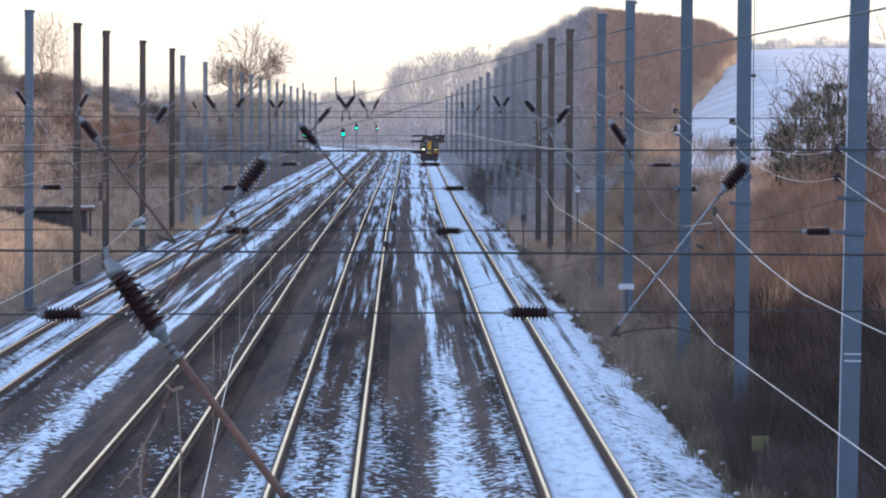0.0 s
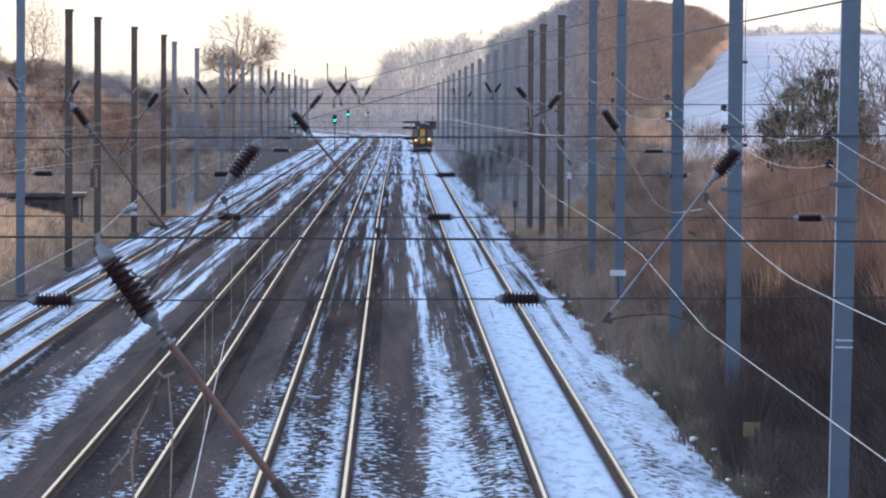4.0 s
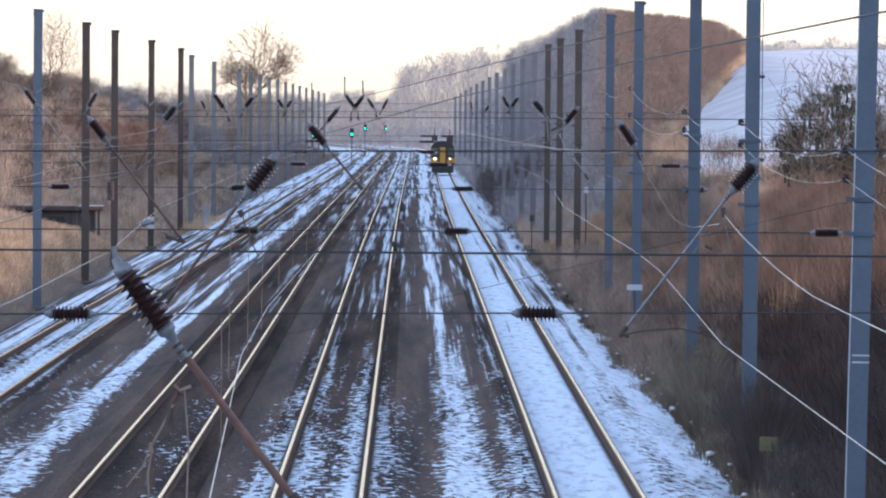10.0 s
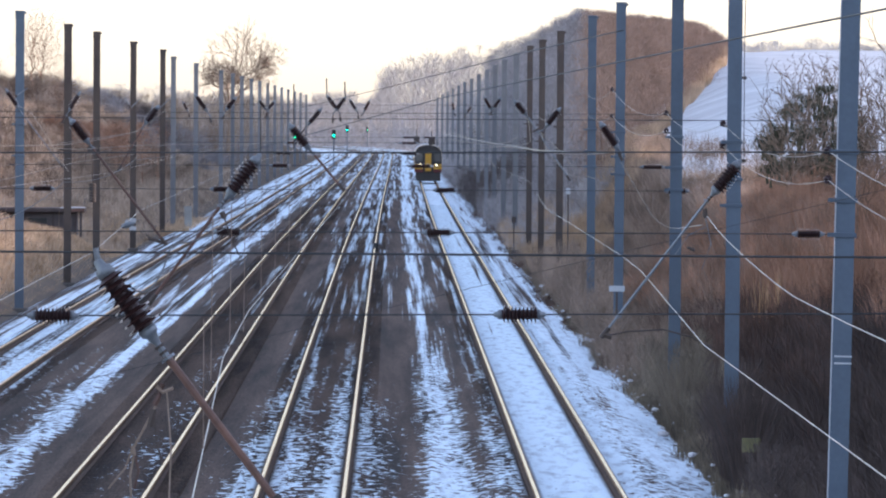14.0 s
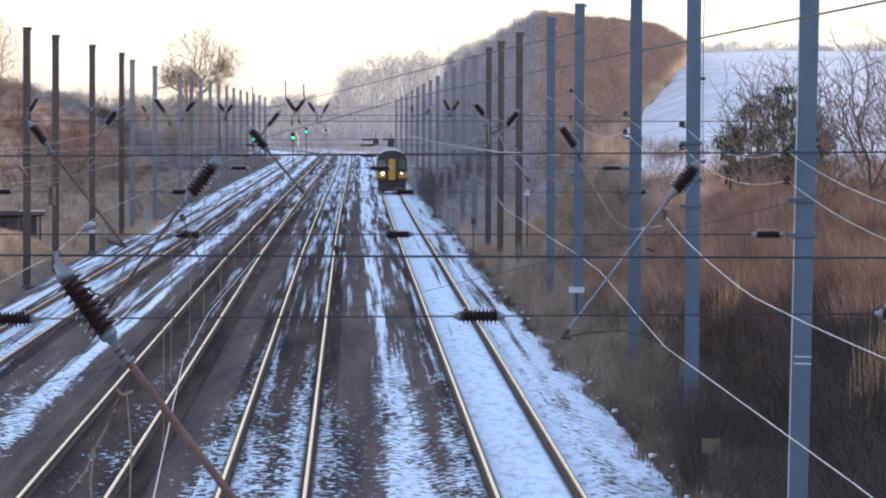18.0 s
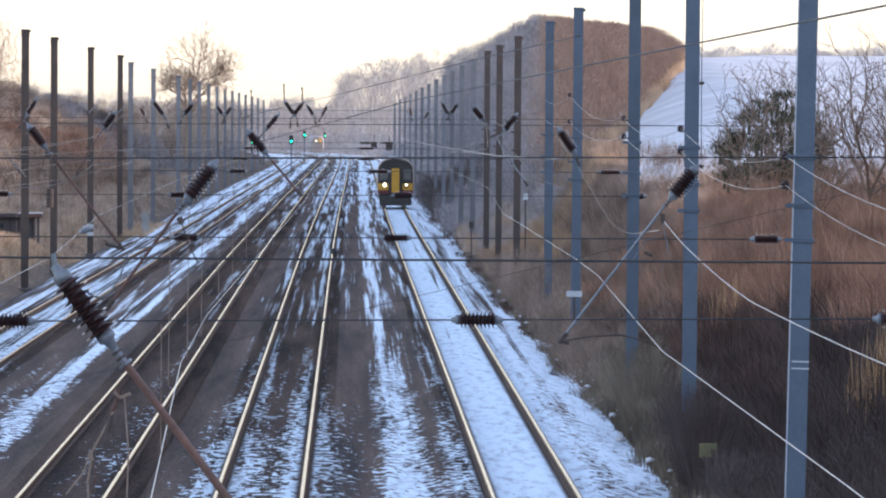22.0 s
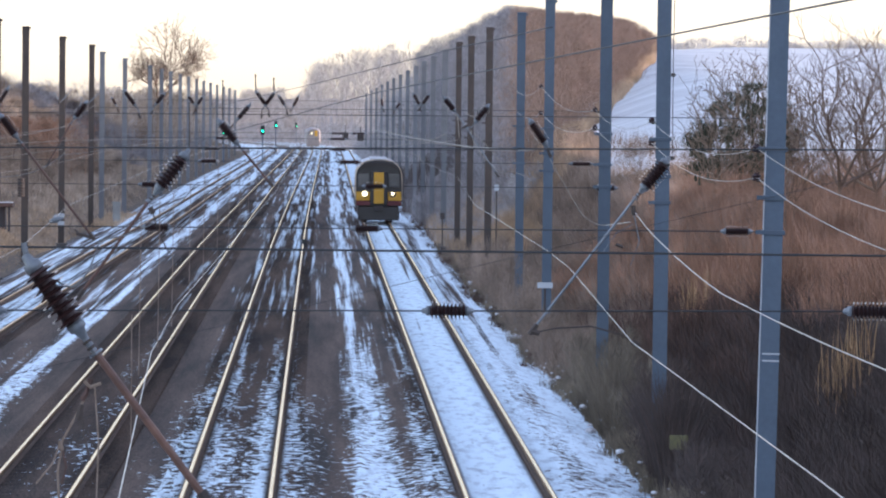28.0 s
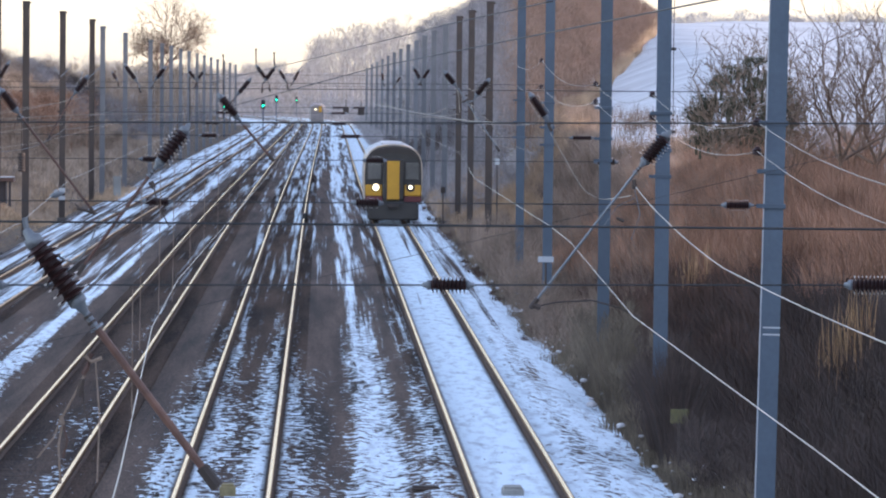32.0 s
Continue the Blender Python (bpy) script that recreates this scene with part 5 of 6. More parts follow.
# ---- trees and brush ----
def bare_tree_mesh(name, stem, centre, radii, n, seed, tip=0.012, mat=None, droop=1.2, lift=0.03, straight=0.42, sway=0.035):
    """A leafless tree: twigs reach for n points of an uneven crown, and limbs thicken with what they carry."""
    rng = np.random.default_rng(seed)
    pts = rng.normal(size=(n, 3))
    pts /= np.linalg.norm(pts, axis=1)[:, None]
    lump = np.array([0.82 + 0.4 * noise.noise(Vector((*p * 2.2,)) + Vector((seed, 0, 0))) for p in pts])
    pts = pts * (rng.random(n) ** 0.4 * lump)[:, None] * np.array(radii) + np.array([0, 0, centre])
    root = np.array([0, 0, stem])
    pts = pts[np.argsort(np.linalg.norm(pts - root, axis=1))]
    nodes, par, far = [np.array([0, 0, -0.3])], [-1], [0.0]
    for k in range(1, 5):
        nodes.append(np.array([rng.normal(0, 0.03) * stem * 0.3, rng.normal(0, 0.03) * stem * 0.3, stem * k / 4]))
        par.append(k - 1)
        far.append(stem * k / 4)
    for q in pts:
        arr = np.array(nodes[4:])
        cost = np.linalg.norm(arr - q, axis=1) + straight * np.array(far[4:]) + droop * np.maximum(0, arr[:, 2] - q[2])
        a = 4 + int(np.argmin(cost))
        gap = q - nodes[a]
        size = float(np.linalg.norm(gap))
        m = max(1, int(size / (radii[0] * 0.16)))
        last = a
        for k in range(1, m + 1):
            p = nodes[a] + gap * (k / m) + rng.normal(0, sway, 3) * size * (k < m) + np.array([0, 0, lift * size * math.sin(math.pi * k / m)])
            nodes.append(p)
            par.append(last)
            far.append(far[last] + size / m)
            last = len(nodes) - 1
    load = np.zeros(len(nodes))
    kids = np.bincount(np.array(par[1:]), minlength=len(nodes))
    load[kids == 0] = 1
    for k in range(len(nodes) - 1, 0, -1):
        load[par[k]] += load[k]
    stock = {"trunk": ([], []), "crown": ([], [])}
    for k in range(1, len(nodes)):
        verts, faces = stock["trunk" if load[k] > n * 0.03 else "crown"]
        a, c = Vector(nodes[par[k]]), Vector(nodes[k])
        ra = tip * max(1.0, min(load[par[k]], load[k] * 2.0)) ** 0.46
        rc = tip * max(1.0, load[k]) ** 0.46
        d = (c - a).normalized()
        u = d.orthogonal().normalized()
        w = d.cross(u)
        b = len(verts)
        for p, r in ((a, ra), (c, rc)):
            verts += [p + (u * math.cos(2.094 * i) + w * math.sin(2.094 * i)) * r for i in range(3)]
        faces += [(b + i, b + (i + 1) % 3, b + 3 + (i + 1) % 3, b + 3 + i) for i in range(3)]
    out = []
    for key, (verts, faces) in stock.items():
        me = bpy.data.meshes.new(key)
        me.from_pydata(verts, [], faces)
        me.materials.append(mat or BARK)
        out.append((key, me))
    return out


def grown_tree_mesh(stem, girth, first, levels, ratio, forks, angle, rise, seed, mat):
    """A leafless tree grown limb by limb: each limb bends on its way and forks into shorter, thinner ones."""
    rng = random.Random(seed)
    stock = {"trunk": ([], []), "crown": ([], [])}

    def bar(key, a, c, ra, rc):
        verts, faces = stock[key]
        d = (c - a).normalized()
        u = d.orthogonal().normalized()
        w = d.cross(u)
        n, b = (6 if key == "trunk" else 3), len(verts)
        for p, r in ((a, ra), (c, rc)):
            verts += [p + (u * math.cos(6.2832 * i / n) + w * math.sin(6.2832 * i / n)) * r for i in range(n)]
        faces += [(b + i, b + (i + 1) % n, b + n + (i + 1) % n, b + n + i) for i in range(n)]

    def limb(p, d, length, r, level):
        steps = 4 if level < 3 else 3
        thin = r * (0.74 if level < levels else 0.5)
        for k in range(steps):
            sway = 0.05 if level == 0 else 0.17
            d = (d + Vector((rng.gauss(0, sway), rng.gauss(0, sway), rng.gauss(0, sway) + rise))).normalized()
            q = p + d * (length / steps)
            bar("trunk" if level < 2 else "crown", p, q, r + (thin - r) * k / steps, r + (thin - r) * (k + 1) / steps)
            p = q
            if level < levels and level > 0 and k and rng.random() < 0.62:
                side = Vector((rng.gauss(0, 1), rng.gauss(0, 1), rng.gauss(0, 0.7))).cross(d).normalized()
                limb(p, (d + side * math.tan(angle * rng.uniform(0.8, 1.4))).normalized(), length * ratio * rng.uniform(0.55, 0.9), thin * 0.68, level + 1)
        if level < levels:
            turn = rng.uniform(0, 6.28)
            u = d.orthogonal().normalized()
            w = d.cross(u)
            for i in range(forks + (level == 0) * 2):
                g = turn + 6.2832 * i / (forks + (level == 0) * 2) + rng.uniform(-0.4, 0.4)
                out = math.tan(angle * rng.uniform(0.6, 1.25))
                limb(p, (d + (u * math.cos(g) + w * math.sin(g)) * out).normalized(), (first if level == 0 else length * ratio) * rng.uniform(0.75, 1.15), thin * 0.8, level + 1)

    limb(Vector((0, 0, -0.3)), Vector((0, 0, 1)), stem + 0.3, girth, 0)
    out = []
    for key, (verts, faces) in stock.items():
        me = bpy.data.meshes.new(key)
        me.from_pydata(verts, [], faces)
        me.materials.append(mat)
        out.append((key, me))
    return out


TREE_MESHES = [bare_tree_mesh("branches", 1.6, 5.6, (3.6 - 0.25 * i, 3.6 - 0.25 * i, 4.4), 1300, 11 + i, 0.0066, WARM_BARK, 0.3, 0.03, 0.25, 0.06) for i in range(4)]
CUTTING_TREES = [grown_tree_mesh(1.3, 0.085, 2.0, 5, 0.72, 2, 0.62, 0.06, i, WARM_BARK) for i in (2, 8, 6)]


def tree(x, y, scale, turn, mesh, label, z=None, group=""):
    ob = new("bare_tree")
    for key, me in mesh:
        new(key, me).parent = ob
    ob.matrix_world = Matrix.Translation((x, y, ground_z(x, y) - 0.1 if z is None else z)) @ pose(0, 0, 0, 0, 0, turn) @ Matrix.Diagonal((scale[0], scale[0], scale[1], 1))
    return tagged(ob, label, "tree", group)


OAK = grown_tree_mesh(6.2, 0.23, 2.9, 6, 0.72, 3, 0.68, 0.04, 4, TWIG_BARK)
tree(-16.5, 950, (1.0, 0.97), 20, OAK, "large bare oak with a round crown of twigs")


def thicket(name, places, twigs, length, width, mat, label, low=0.05):
    """Leafless woodland: for each tree (x, y, ground, height, radius) a trunk and a crown full of twigs."""
    rng = np.random.default_rng(len(places))
    vs, fs, base = [], [], 0
    for x, y, z, h, r in places:
        n = twigs
        a, q = rng.uniform(0, 6.283, n), np.sqrt(rng.random(n))
        f = rng.random(n) ** 0.7
        g = np.clip(low + (0.97 - low) * f, 0, 1)
        bulge = np.where(g < 0.55, 1.0, np.sqrt(np.clip(1 - ((g - 0.55) / 0.45) ** 2, 0, 1)))
        p = np.stack([x + r * q * bulge * np.cos(a), y + r * q * bulge * np.sin(a), z + h * (low + (0.97 - low) * f)], 1)
        d = np.stack([np.cos(a) * q * 0.8 + rng.normal(0, 0.35, n), np.sin(a) * q * 0.8 + rng.normal(0, 0.35, n), rng.uniform(0.35, 1.2, n)], 1)
        d /= np.linalg.norm(d, axis=1)[:, None]
        ln = length * rng.uniform(0.5, 1.3, n)
        side = np.stack([np.cos(a + 1.3), 0.3 * np.sin(a), rng.normal(0, 0.25, n)], 1) * (width * rng.uniform(0.5, 1.3, n))[:, None]
        v = np.stack([p - side, p + side, p + d * ln[:, None]], 1).reshape(-1, 3)
        trunk = np.array([[x - width * 3, y, z - 0.3], [x + width * 3, y, z - 0.3], [x, y, z + h * 0.8]])
        vs.append(np.concatenate([v, trunk]))
        fs += [(base + 3 * i, base + 3 * i + 1, base + 3 * i + 2) for i in range(n + 1)]
        base += 3 * (n + 1)
    ob = raw(name, np.concatenate(vs).tolist(), fs, mat)
    return tagged(ob, label, "woodland", kind="stuff")


_r = random.Random(4)
# the wood's crown line, fitted to the camera's view: bearing from the eye (x over y) against the rise above it, to its
# rounded end
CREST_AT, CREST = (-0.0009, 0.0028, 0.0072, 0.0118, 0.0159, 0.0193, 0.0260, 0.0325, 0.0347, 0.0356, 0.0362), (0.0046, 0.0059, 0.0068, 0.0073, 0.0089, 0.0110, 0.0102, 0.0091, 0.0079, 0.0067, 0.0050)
_p = []
while len(_p) < 560:
    _x = 8.8 + 18 * _r.random()
    _y = max(470.0, 500 + (_x - 12.4) * 15.9 + _r.gauss(4, 5)) + 430 * _r.random() ** 1.7
    _q = _r.uniform(1.2, 1.9)
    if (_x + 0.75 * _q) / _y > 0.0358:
        continue
    _g = ground_z(_x, _y)
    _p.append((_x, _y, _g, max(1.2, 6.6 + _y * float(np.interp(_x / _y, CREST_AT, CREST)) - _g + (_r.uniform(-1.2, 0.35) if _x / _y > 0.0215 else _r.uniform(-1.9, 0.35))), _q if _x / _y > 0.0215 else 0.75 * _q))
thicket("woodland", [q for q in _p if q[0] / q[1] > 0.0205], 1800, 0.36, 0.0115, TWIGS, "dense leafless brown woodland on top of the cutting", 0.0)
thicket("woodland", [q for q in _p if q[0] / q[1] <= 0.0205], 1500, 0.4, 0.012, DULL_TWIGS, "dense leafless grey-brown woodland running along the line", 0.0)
_p = []
for i in range(120):
    _y = _r.uniform(1050, 1600)
    _x = 9.5 + 22 * _r.random()
    _p.append((_x, _y, ground_z(_x, _y), _r.uniform(4.5, 6.5), _r.uniform(1.5, 2.6)))
thicket("far_wood", _p, 260, 0.9, 0.03, HAZED_GREY, "far leafless woodland beside the line", 0.0)
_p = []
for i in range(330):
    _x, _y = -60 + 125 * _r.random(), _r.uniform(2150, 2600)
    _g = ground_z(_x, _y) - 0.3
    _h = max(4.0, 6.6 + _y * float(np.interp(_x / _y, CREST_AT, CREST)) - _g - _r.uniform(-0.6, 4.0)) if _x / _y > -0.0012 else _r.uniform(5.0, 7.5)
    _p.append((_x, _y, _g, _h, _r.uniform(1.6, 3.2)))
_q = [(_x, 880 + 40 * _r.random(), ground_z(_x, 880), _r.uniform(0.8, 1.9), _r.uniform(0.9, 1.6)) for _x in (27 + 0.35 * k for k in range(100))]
thicket("field_hedge", _q, 170, 0.5, 0.022, HAZED_PALE, "leafless hedge and trees along the top of the snowy field", 0.0)
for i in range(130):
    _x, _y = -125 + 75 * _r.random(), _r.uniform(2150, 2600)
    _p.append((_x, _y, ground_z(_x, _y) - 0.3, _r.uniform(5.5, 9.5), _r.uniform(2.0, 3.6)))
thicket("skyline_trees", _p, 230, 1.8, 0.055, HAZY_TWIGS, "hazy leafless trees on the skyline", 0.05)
_p = []
for i in range(260):
    _y = 1700 + 480 * _r.random()
    _b = -max(0.0, _y - 1600) ** 2 / 15000
    _x = _b + (6.5 + 40 * _r.random() if _r.random() < 0.55 else -13.5 - 30 * _r.random())
    _p.append((_x, _y, ground_z(_x, _y) - 0.2, _r.uniform(1.5, 4.2), _r.uniform(1.5, 3.0)))
for i in range(60):
    _x, _y = -34 + 44 * _r.random(), _r.uniform(2125, 2200)
    _p.append((_x, _y, ground_z(_x, _y) - 0.2, _r.uniform(2.5, 4.5), _r.uniform(1.5, 3.0)))
for i in range(60):
    _x, _y = -20.5 - 28 * _r.random(), _r.uniform(1870, 1950)
    _p.append((_x, _y, ground_z(_x, _y) - 0.2, _r.uniform(4.0, 5.4), _r.uniform(1.5, 3.0)))
thicket("far_scrub", _p, 150, 1.0, 0.05, HAZED_GREY, "far leafless scrub round the curve of the line", 0.0)
_p = []
for i in range(420):
    _y = 440 + 1150 * _r.random() ** 1.3
    _x = 5.9 + 0.5 * (1 - smooth(440, 600, _y)) + 4.6 * _r.random()
    _h = _r.uniform(0.8, 1.6) + 1.6 * smooth(500, 640, _y) * _r.random()
    _p.append((_x, _y, ground_z(_x, _y) - 0.1, _h, _r.uniform(0.6, 1.3)))
thicket("slope_scrub", [q for q in _p if q[1] < 640], 330, 0.45, 0.013, HAZED_GREY, "tangled grey-brown scrub along the foot of the cutting", 0.0)
thicket("slope_scrub", [q for q in _p if 640 <= q[1] < 800], 280, 0.5, 0.018, DARK_SCRUB, "dark tangled scrub along the foot of the cutting", 0.0)
thicket("slope_scrub", [q for q in _p if q[1] >= 800], 230, 0.6, 0.022, HAZED_GREY, "haze-pale scrub along the foot of the cutting", 0.0)
_p = []
for i in range(230):
    _y = 158 + 280 * _r.random()
    _x = _r.uniform(6.0, 6.45) if i % 3 else _r.uniform(6.5, 7.3)
    _top = float(np.interp(_y, (158, 176, 212, 240, 264, 300, 355, 400, 438), (0.4, 0.9, 1.5, 1.2, 0.95, 2.0, 1.7, 0.7, 0.2)))
    _g = ground_z(_x, _y) - 0.1
    _p.append((_x, _y, _g, max(0.4, (_top - _g) * _r.uniform(0.55, 1.05)), _r.uniform(0.2, 0.45)))
thicket("mast_scrub", [(q[0] + 0.3, *q[1:]) for q in _p if 196 < q[1] < 235], 300, 0.34, 0.0065, BANK_GRASS, "olive-tan scrub grown up round the masts", 0.0)
thicket("mast_scrub", [(q[0] + 0.42, *q[1:3], q[3] * 1.2, q[4]) for q in _p if q[1] <= 196], 300, 0.34, 0.006, BRAMBLE, "dark bramble grown up round the masts", 0.0)
thicket("mast_scrub", [q for q in _p if q[1] >= 235], 300, 0.4, 0.008, BROWN_BRUSH, "faded brown scrub grown up round the masts", 0.0)
_p = []
for i in range(70):
    _y = 250 + 420 * _r.random()
    _x = 5.45 + 0.9 * _r.random()
    _p.append((_x, _y, -0.5 + fall(_y), _r.uniform(0.15, 0.42), _r.uniform(0.12, 0.4)))
thicket("cess_tufts", _p, 110, 0.16, 0.012, BRUSH, "dark dead tufts at the snow's edge", 0.0)
_p = []
for i in range(600):
    _y = 345 + 1150 * _r.random() ** 1.35
    _x = -16.2 - 17 * _r.random()
    if _y < 505 and _x > -22.5:
        continue
    _p.append((_x, _y, ground_z(_x, _y), _r.uniform(1.0, 2.6) * (1 - 0.55 * smooth(560, 720, _y)), _r.uniform(0.9, 1.9)))
thicket("bank_thicket", [q for q in _p if q[1] < 800 and q[0] / q[1] < -0.034], 480, 0.5, 0.012, SCRUB, "brown leafless scrub on the bank")
thicket("bank_thicket", [q for q in _p if q[1] < 800 and q[0] / q[1] >= -0.034], 480, 0.5, 0.012, TAN_SCRUB, "tan leafless scrub on the bank")

thicket("bank_thicket", [q for q in _p if q[1] >= 800], 300, 0.6, 0.017, DULL_TWIGS, "grey-brown scrub further along the bank")
_p = []
for i in range(130):
    _y = 900 + 600 * _r.random()
    _x = -13.8 - 18 * _r.random()
    _g = ground_z(_x, _y)
    _p.append((_x, _y, _g, max(0.8, 6.6 + 0.0021 * _y - _g - _r.uniform(0, 1.8)), _r.uniform(0.9, 1.8)))
thicket("bank_hedge", _p, 300, 0.6, 0.02, TAN_SCRUB, "tall grey-brown hedge along the top of the bank", 0.0)
_p, _q = [], []
for i in range(60):
    _x, _y = -29 + 8 * _r.random(), _r.uniform(880, 930)
    _g = ground_z(_x, _y)
    _p.append((_x, _y, _g, min(1.8, max(0.6, 7.7 - _g - _r.uniform(0, 0.8) - 0.12 * (_x + 29))), _r.uniform(0.6, 1.2)))
    _x, _y = -23.5 + 7 * _r.random(), _r.uniform(630, 690)
    _g = ground_z(_x, _y)
    _q.append((_x, _y, _g, max(0.4, 5.9 - _g - _r.uniform(0, 0.6)), _r.uniform(0.5, 1.1)))
thicket("field_hedge", _p, 200, 0.4, 0.02, DARK_SCRUB, "dark hedge on the bank", 0.0)
thicket("bank_thicket", _q, 260, 0.4, 0.014, RED_BRUSH, "red-brown bracken on the bank", 0.0)
for _x, _y, _s in ((-26.4, 690, 0.72), (-25.0, 705, 0.5), (-27.6, 740, 0.7), (-19.2, 905, 0.42), (-18.2, 960, 0.4), (-19, 1010, 0.5)):
    tree(_x, _y, (_s, _s), _y, TREE_MESHES[int(_y) % 4], "small bare tree on the bank", group="bank trees")
for _x, _y, _s, _t in ((13.9, 250, 0.92, 40), (15.7, 262, 0.85, 130), (12.8, 256, 0.55, 250), (17.3, 300, 0.85, 15), (16.2, 286, 0.6, 200), (18.4, 310, 0.8, 300), (15.2, 318, 0.55, 80), (12.0, 240, 0.35, 160)):
    tree(_x, _y, (_s, _s), _t, CUTTING_TREES[int(_y) % 3], "bare tree with dark spreading limbs above the cutting", group="cutting trees")
IVY_TREE = bare_tree_mesh("ivy_branches", 1.0, 3.0, (1.9, 1.9, 2.0), 900, 31, 0.0058, TWIG_BARK)
for _x, _y, _s in ((13.2, 300, 1.2), (14.4, 304, 1.25), (12.4, 296, 0.85), (15.2, 298, 0.9)):
    tree(_x, _y, (_s, _s), _y * 3, IVY_TREE, "dark tangled bush on the cutting edge", group="cutting trees")
_q = []
for i in range(70):
    _x = 11.9 + 3.4 * _r.random()
    _q.append((_x, 299 + 4 * _r.random(), 4.5 + 3.2 * _r.random() * (1 - abs(_x - 13.7) / 2.6), _r.uniform(0.25, 0.5), _r.uniform(0.25, 0.55)))
thicket("ivy_leaves", _q, 190, 0.16, 0.018, IVY, "dark ivy leaves in clumps over tangled branches", 0.0)


def blades(name, n, seed, region, h, w, mat, label, lean=0.35, category="undergrowth", keep=None):
    """A stand of thin upright stems over a region (x0, x1, y0, y1)."""
    rng = np.random.default_rng(seed)
    x0, x1, y0, y1 = region
    x, y = rng.uniform(x0, x1, n), y0 + (y1 - y0) * rng.random(n) ** 1.3
    if keep:
        ok = np.array([bool(keep(float(a), float(c))) for a, c in zip(x, y)])
        x, y = x[ok], y[ok]
        n = len(x)
    z = np.array([ground_z(float(a), float(c)) for a, c in zip(x, y)]) - 0.05
    clump = np.array([0.6 + 0.8 * (0.5 + 0.5 * noise.noise(Vector((a * 0.6, c * 0.12, seed)))) for a, c in zip(x, y)])
    hh = h * rng.uniform(0.5, 1.1, n) * clump
    a = rng.uniform(0, 6.283, n)
    lx, ly = np.cos(a) * lean * hh * rng.random(n), np.sin(a) * lean * hh * rng.random(n)
    ww = w * rng.uniform(0.6, 1.4, n)
    base = np.stack([x, y, z], 1)
    mid = base + np.stack([lx * 0.35, ly * 0.35, hh * 0.55], 1)
    tip = base + np.stack([lx, ly, hh], 1)
    side = np.stack([ww, 0.3 * ww, np.zeros(n)], 1)
    v = np.stack([base - side, base + side, mid + side * 0.7, mid - side * 0.7, tip], 1).reshape(-1, 3)
    f = []
    for i in range(n):
        b = 5 * i
        f.append((b, b + 1, b + 2, b + 3))
        f.append((b + 3, b + 2, b + 4))
    ob = raw(name, v.tolist(), f, mat)
    return tagged(ob, label, category, kind="stuff")


def below_field(x, y):
    """Brush thins out where the snowy field runs down the slope."""
    k = noise.noise(Vector((x, y * 0.08, 1.0))) + 0.6 * noise.noise(Vector((x * 3, y * 0.3, 1.0)))
    return x < field_edge(y) + 1.6 * (1 - smooth(280, 330, y)) + 0.9 * k


def ragged(x, y):
    """Grass reaches out over the snow in clumps."""
    return x > 5.85 + 0.32 * (1 - smooth(220, 280, y)) + 0.6 * noise.noise(Vector((3.0, y * 0.07, 5.0))) + 0.45 * noise.noise(Vector((8.0, y * 0.33, 5.0)))


def mingled(lo, hi, upper=None):
    """Keeps stems between two distances, with ragged ends, so that stands run into each other; upper: above or below a
    shadow line painted by colour and fitted to the view from the eye.
    """
    def keep(x, y):
        k = 26 * noise.noise(Vector((x * 1.3, y * 0.11, 3.0))) + 22 * noise.noise(Vector((x * 9, y * 1.7, 6.0)))
        if upper is not None and (ground_z(x, y) + 0.5 > 6.6 - 0.0195 * y + 0.02 * k) != upper:
            return False
        return lo < y + k < hi and x > 6.95 + 0.7 * smooth(180, 215, y) + 0.02 * k and below_field(x, y)
    return keep


# dark stems below and warm stems above paint the slope's shadow line
blades("bank_brush", 62000, 1, (6.3, 10.6, 112, 275), 0.9, 0.005, BRAMBLE, "tangled bramble on the lower cutting slope, darkened as in shade", 1.5, keep=mingled(0, 222, False))
blades("bank_brush", 72000, 11, (6.75, 13.0, 140, 380), 1.05, 0.006, BRUSH, "tangled dark brown brush on the lower cutting slope", 1.0, keep=mingled(200, 275, False))
blades("upper_brush", 78000, 21, (7.0, 15.0, 140, 345), 1.2, 0.006, RED_BRUSH, "red-brown brush on the upper slope, toned as the lit part", 0.8, keep=mingled(100, 325, True))
blades("upper_brush", 90000, 22, (6.8, 13.5, 230, 500), 0.9, 0.008, BROWN_BRUSH, "faded brown brush below the wood", 0.9, keep=mingled(262, 999))
_p = []
for i in range(110):
    _x, _y = 12.7 + 5.0 * _r.random(), _r.uniform(283, 330)
    _p.append((_x, _y, ground_z(_x, _y) - 0.1, _r.uniform(0.6, 2.1), _r.uniform(0.4, 0.9)))
thicket("hedge_scrub", _p, 300, 0.45, 0.008, RED_BRUSH, "brown scrub under the bare trees", 0.0)
_p = []
for i in range(30):
    _x, _y = 11.6 + 3.4 * _r.random(), _r.uniform(335, 400)
    _p.append((_x, _y, ground_z(_x, _y) - 0.1, _r.uniform(0.4, 0.9), _r.uniform(0.4, 0.8)))
thicket("field_scrub", _p, 130, 0.5, 0.006, SCRUB, "sparse grey-brown bushes standing in the snow", 0.0)
blades("upper_brush", 14000, 24, (10.6, 14.2, 322, 392), 0.75, 0.008, BROWN_BRUSH, "faded brown brush at the foot of the snowy field", 0.7, keep=lambda x, y: ground_z(x, y) + 0.35 + 0.5 * noise.noise(Vector((x, y * 0.1, 0))) < 6.6 - 0.0062 * y)
blades("field_stalks", 600, 23, (10.8, 15.5, 340, 480), 0.9, 0.009, SCRUB, "sparse dead stalks standing in the snow", 0.5)
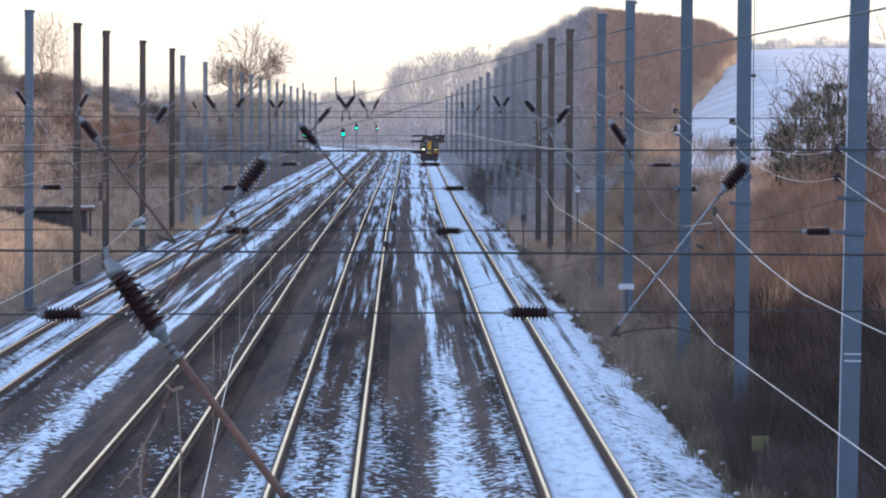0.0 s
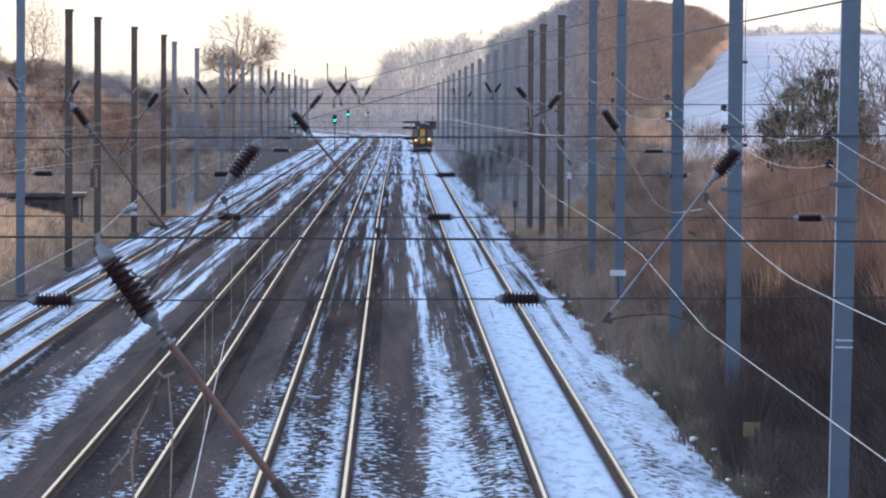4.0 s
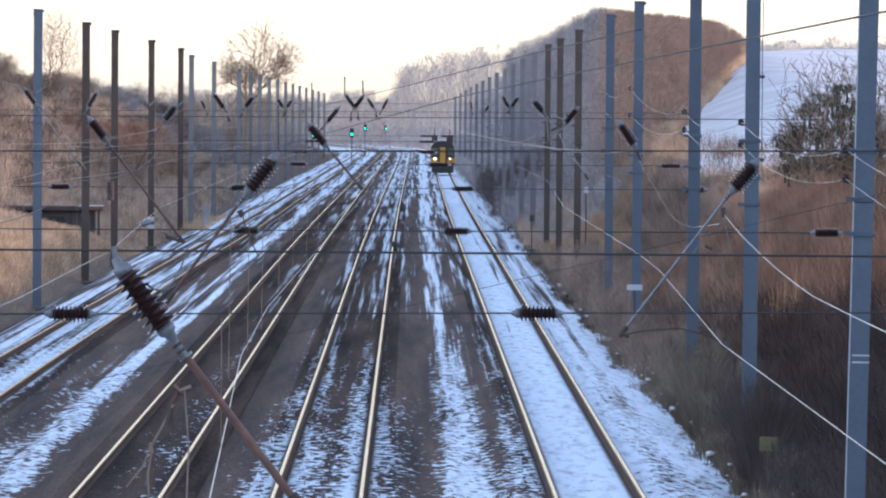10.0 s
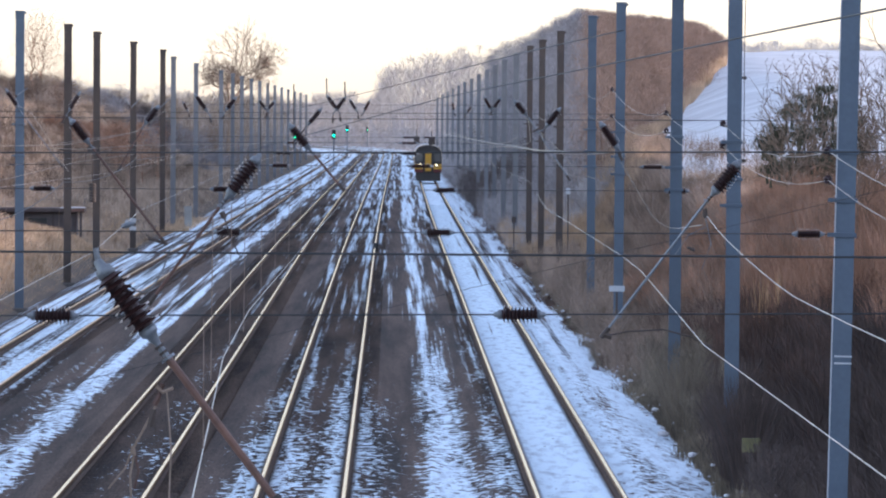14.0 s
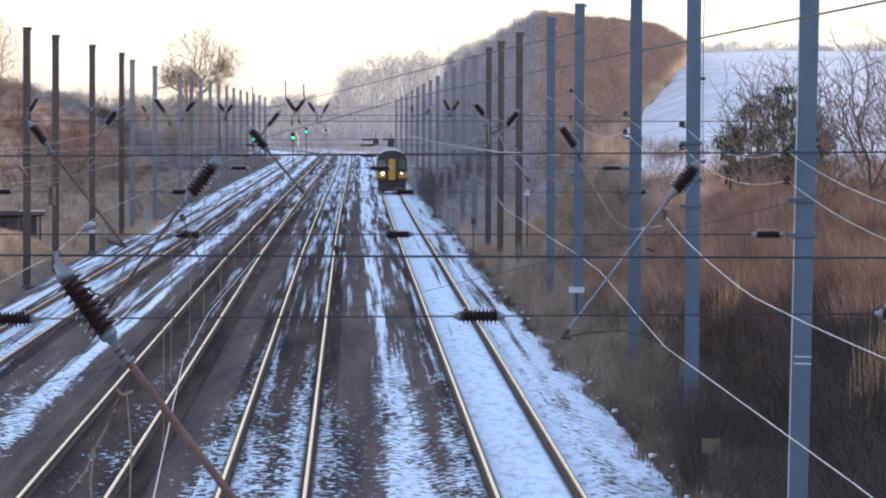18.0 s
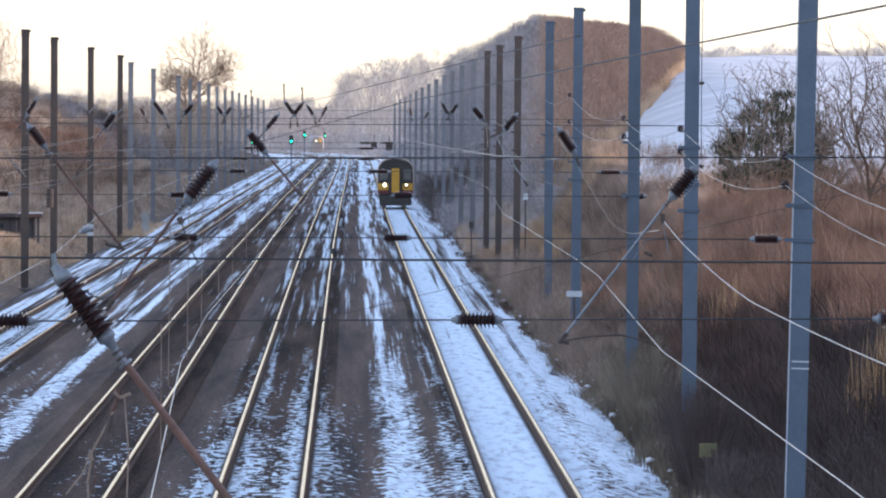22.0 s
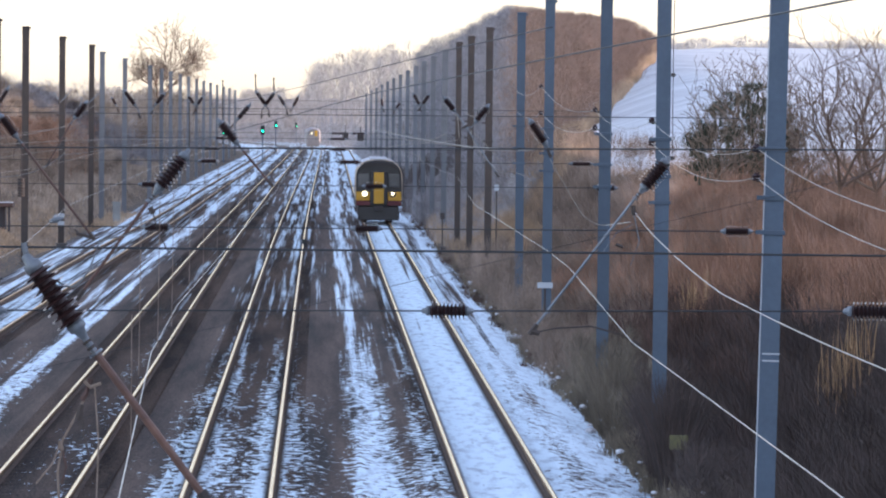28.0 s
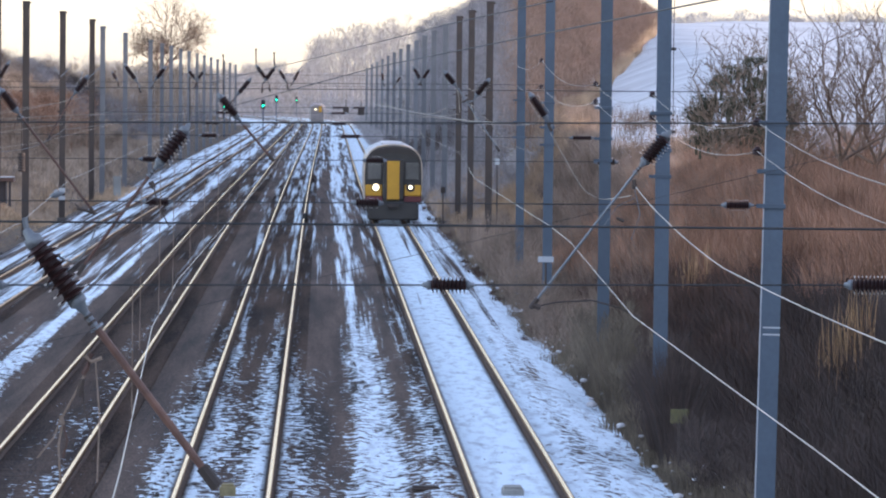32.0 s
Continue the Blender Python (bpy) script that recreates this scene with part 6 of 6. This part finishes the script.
blades("cess_grass", 26000, 2, (5.4, 7.1, 110, 480), 0.5, 0.008, GRASS, "pale dead grass along the foot of the bank", keep=ragged)
blades("cess_grass", 15000, 16, (6.15, 7.5, 150, 300), 0.5, 0.008, BANK_GRASS, "olive-tan dead grass between snow and bramble", 0.6)
blades("slope_grass", 20000, 12, (6.1, 9.2, 385, 540), 1.3, 0.015, GOLD, "tan dead grass on the slope below the masts")
blades("slope_grass", 11000, 13, (8.6, 12.2, 425, 500), 0.8, 0.013, GOLD, "golden dead grass below the wood")
blades("mast_brush", 1500, 15, (6.3, 6.7, 171, 177.5), 2.3, 0.007, BRAMBLE, "dark bramble round the foot of a mast", 0.5)
blades("mast_brush", 1500, 17, (6.2, 6.85, 203, 213.5), 1.7, 0.008, BANK_GRASS, "olive-tan stalks round the foot of a mast", 0.5)
blades("slope_grass", 15000, 14, (6.5, 8.0, 190, 400), 0.55, 0.009, GRASS, "tan dead grass among the brush on the slope")
blades("bank_grass", 34000, 3, (-17.2, -13.3, 250, 520), 0.34, 0.014, GOLD, "golden dead grass on the bank", 1.1)
blades("bank_grass", 4200, 35, (-13.5, -11.7, 535, 605), 0.6, 0.016, GOLD, "golden dead grass beside the grey cabinet")
blades("bank_grass", 30000, 33, (-25.0, -13.3, 470, 900), 0.6, 0.018, BANK_TAN, "tan dead grass further along the bank", 0.8)
blades("bank_grass", 14000, 34, (-24.0, -16.0, 330, 520), 0.5, 0.012, BANK_TAN, "dull dead stalks on the bank", 0.8)


def snow_specks():
    rng = random.Random(9)
    bm = bmesh.new()
    for k in range(260):
        y = 130 + 280 * rng.random() ** 1.7
        x = 5.85 + 1.3 * rng.random() ** 1.3
        a = rng.uniform(0.02, 0.06) * (2.4 if k % 4 == 0 else 1.0)
        m = Matrix.Translation((x, y, ground_z(x, y) + rng.uniform(0.1, 0.4))) @ Matrix.Diagonal((a, a * 4, a * 0.5, 1))
        bmesh.ops.create_icosphere(bm, subdivisions=1, radius=1.0, matrix=m)
    ob = new("snow_clump", finish("snow_clump", bm, FIELD_SNOW, True))
    tagged(ob, "small clumps of snow caught in dead grass", "snow", kind="stuff")


snow_specks()


def wood_edge(x, y):
    """A ragged band along the foot of the wood, where it meets the snow, cut off at a bearing from the eye."""
    d = y - (492 + (x - 12.4) * 15.9)
    return -10 + 9 * noise.noise(Vector((x * 0.8, 2.0, 0.0))) < d < 12 and x / y < 0.0357


# sunlight along the wood's edge is put in as this pale golden grass
blades("edge_grass", 90000, 40, (11.0, 25.6, 470, 715), 0.75, 0.013, GOLD, "pale golden grass along the edge of the wood", 0.5, keep=wood_edge)
blades("tall_grass", 90, 7, (9.25, 10.0, 168, 176), 1.45, 0.010, STALKS, "tuft of tall golden grass on the slope", 0.2)
blades("tall_grass", 40, 8, (9.2, 9.9, 236, 244), 1.5, 0.012, STALKS, "thin tuft of tall golden grass on the slope", 0.2)

motions()
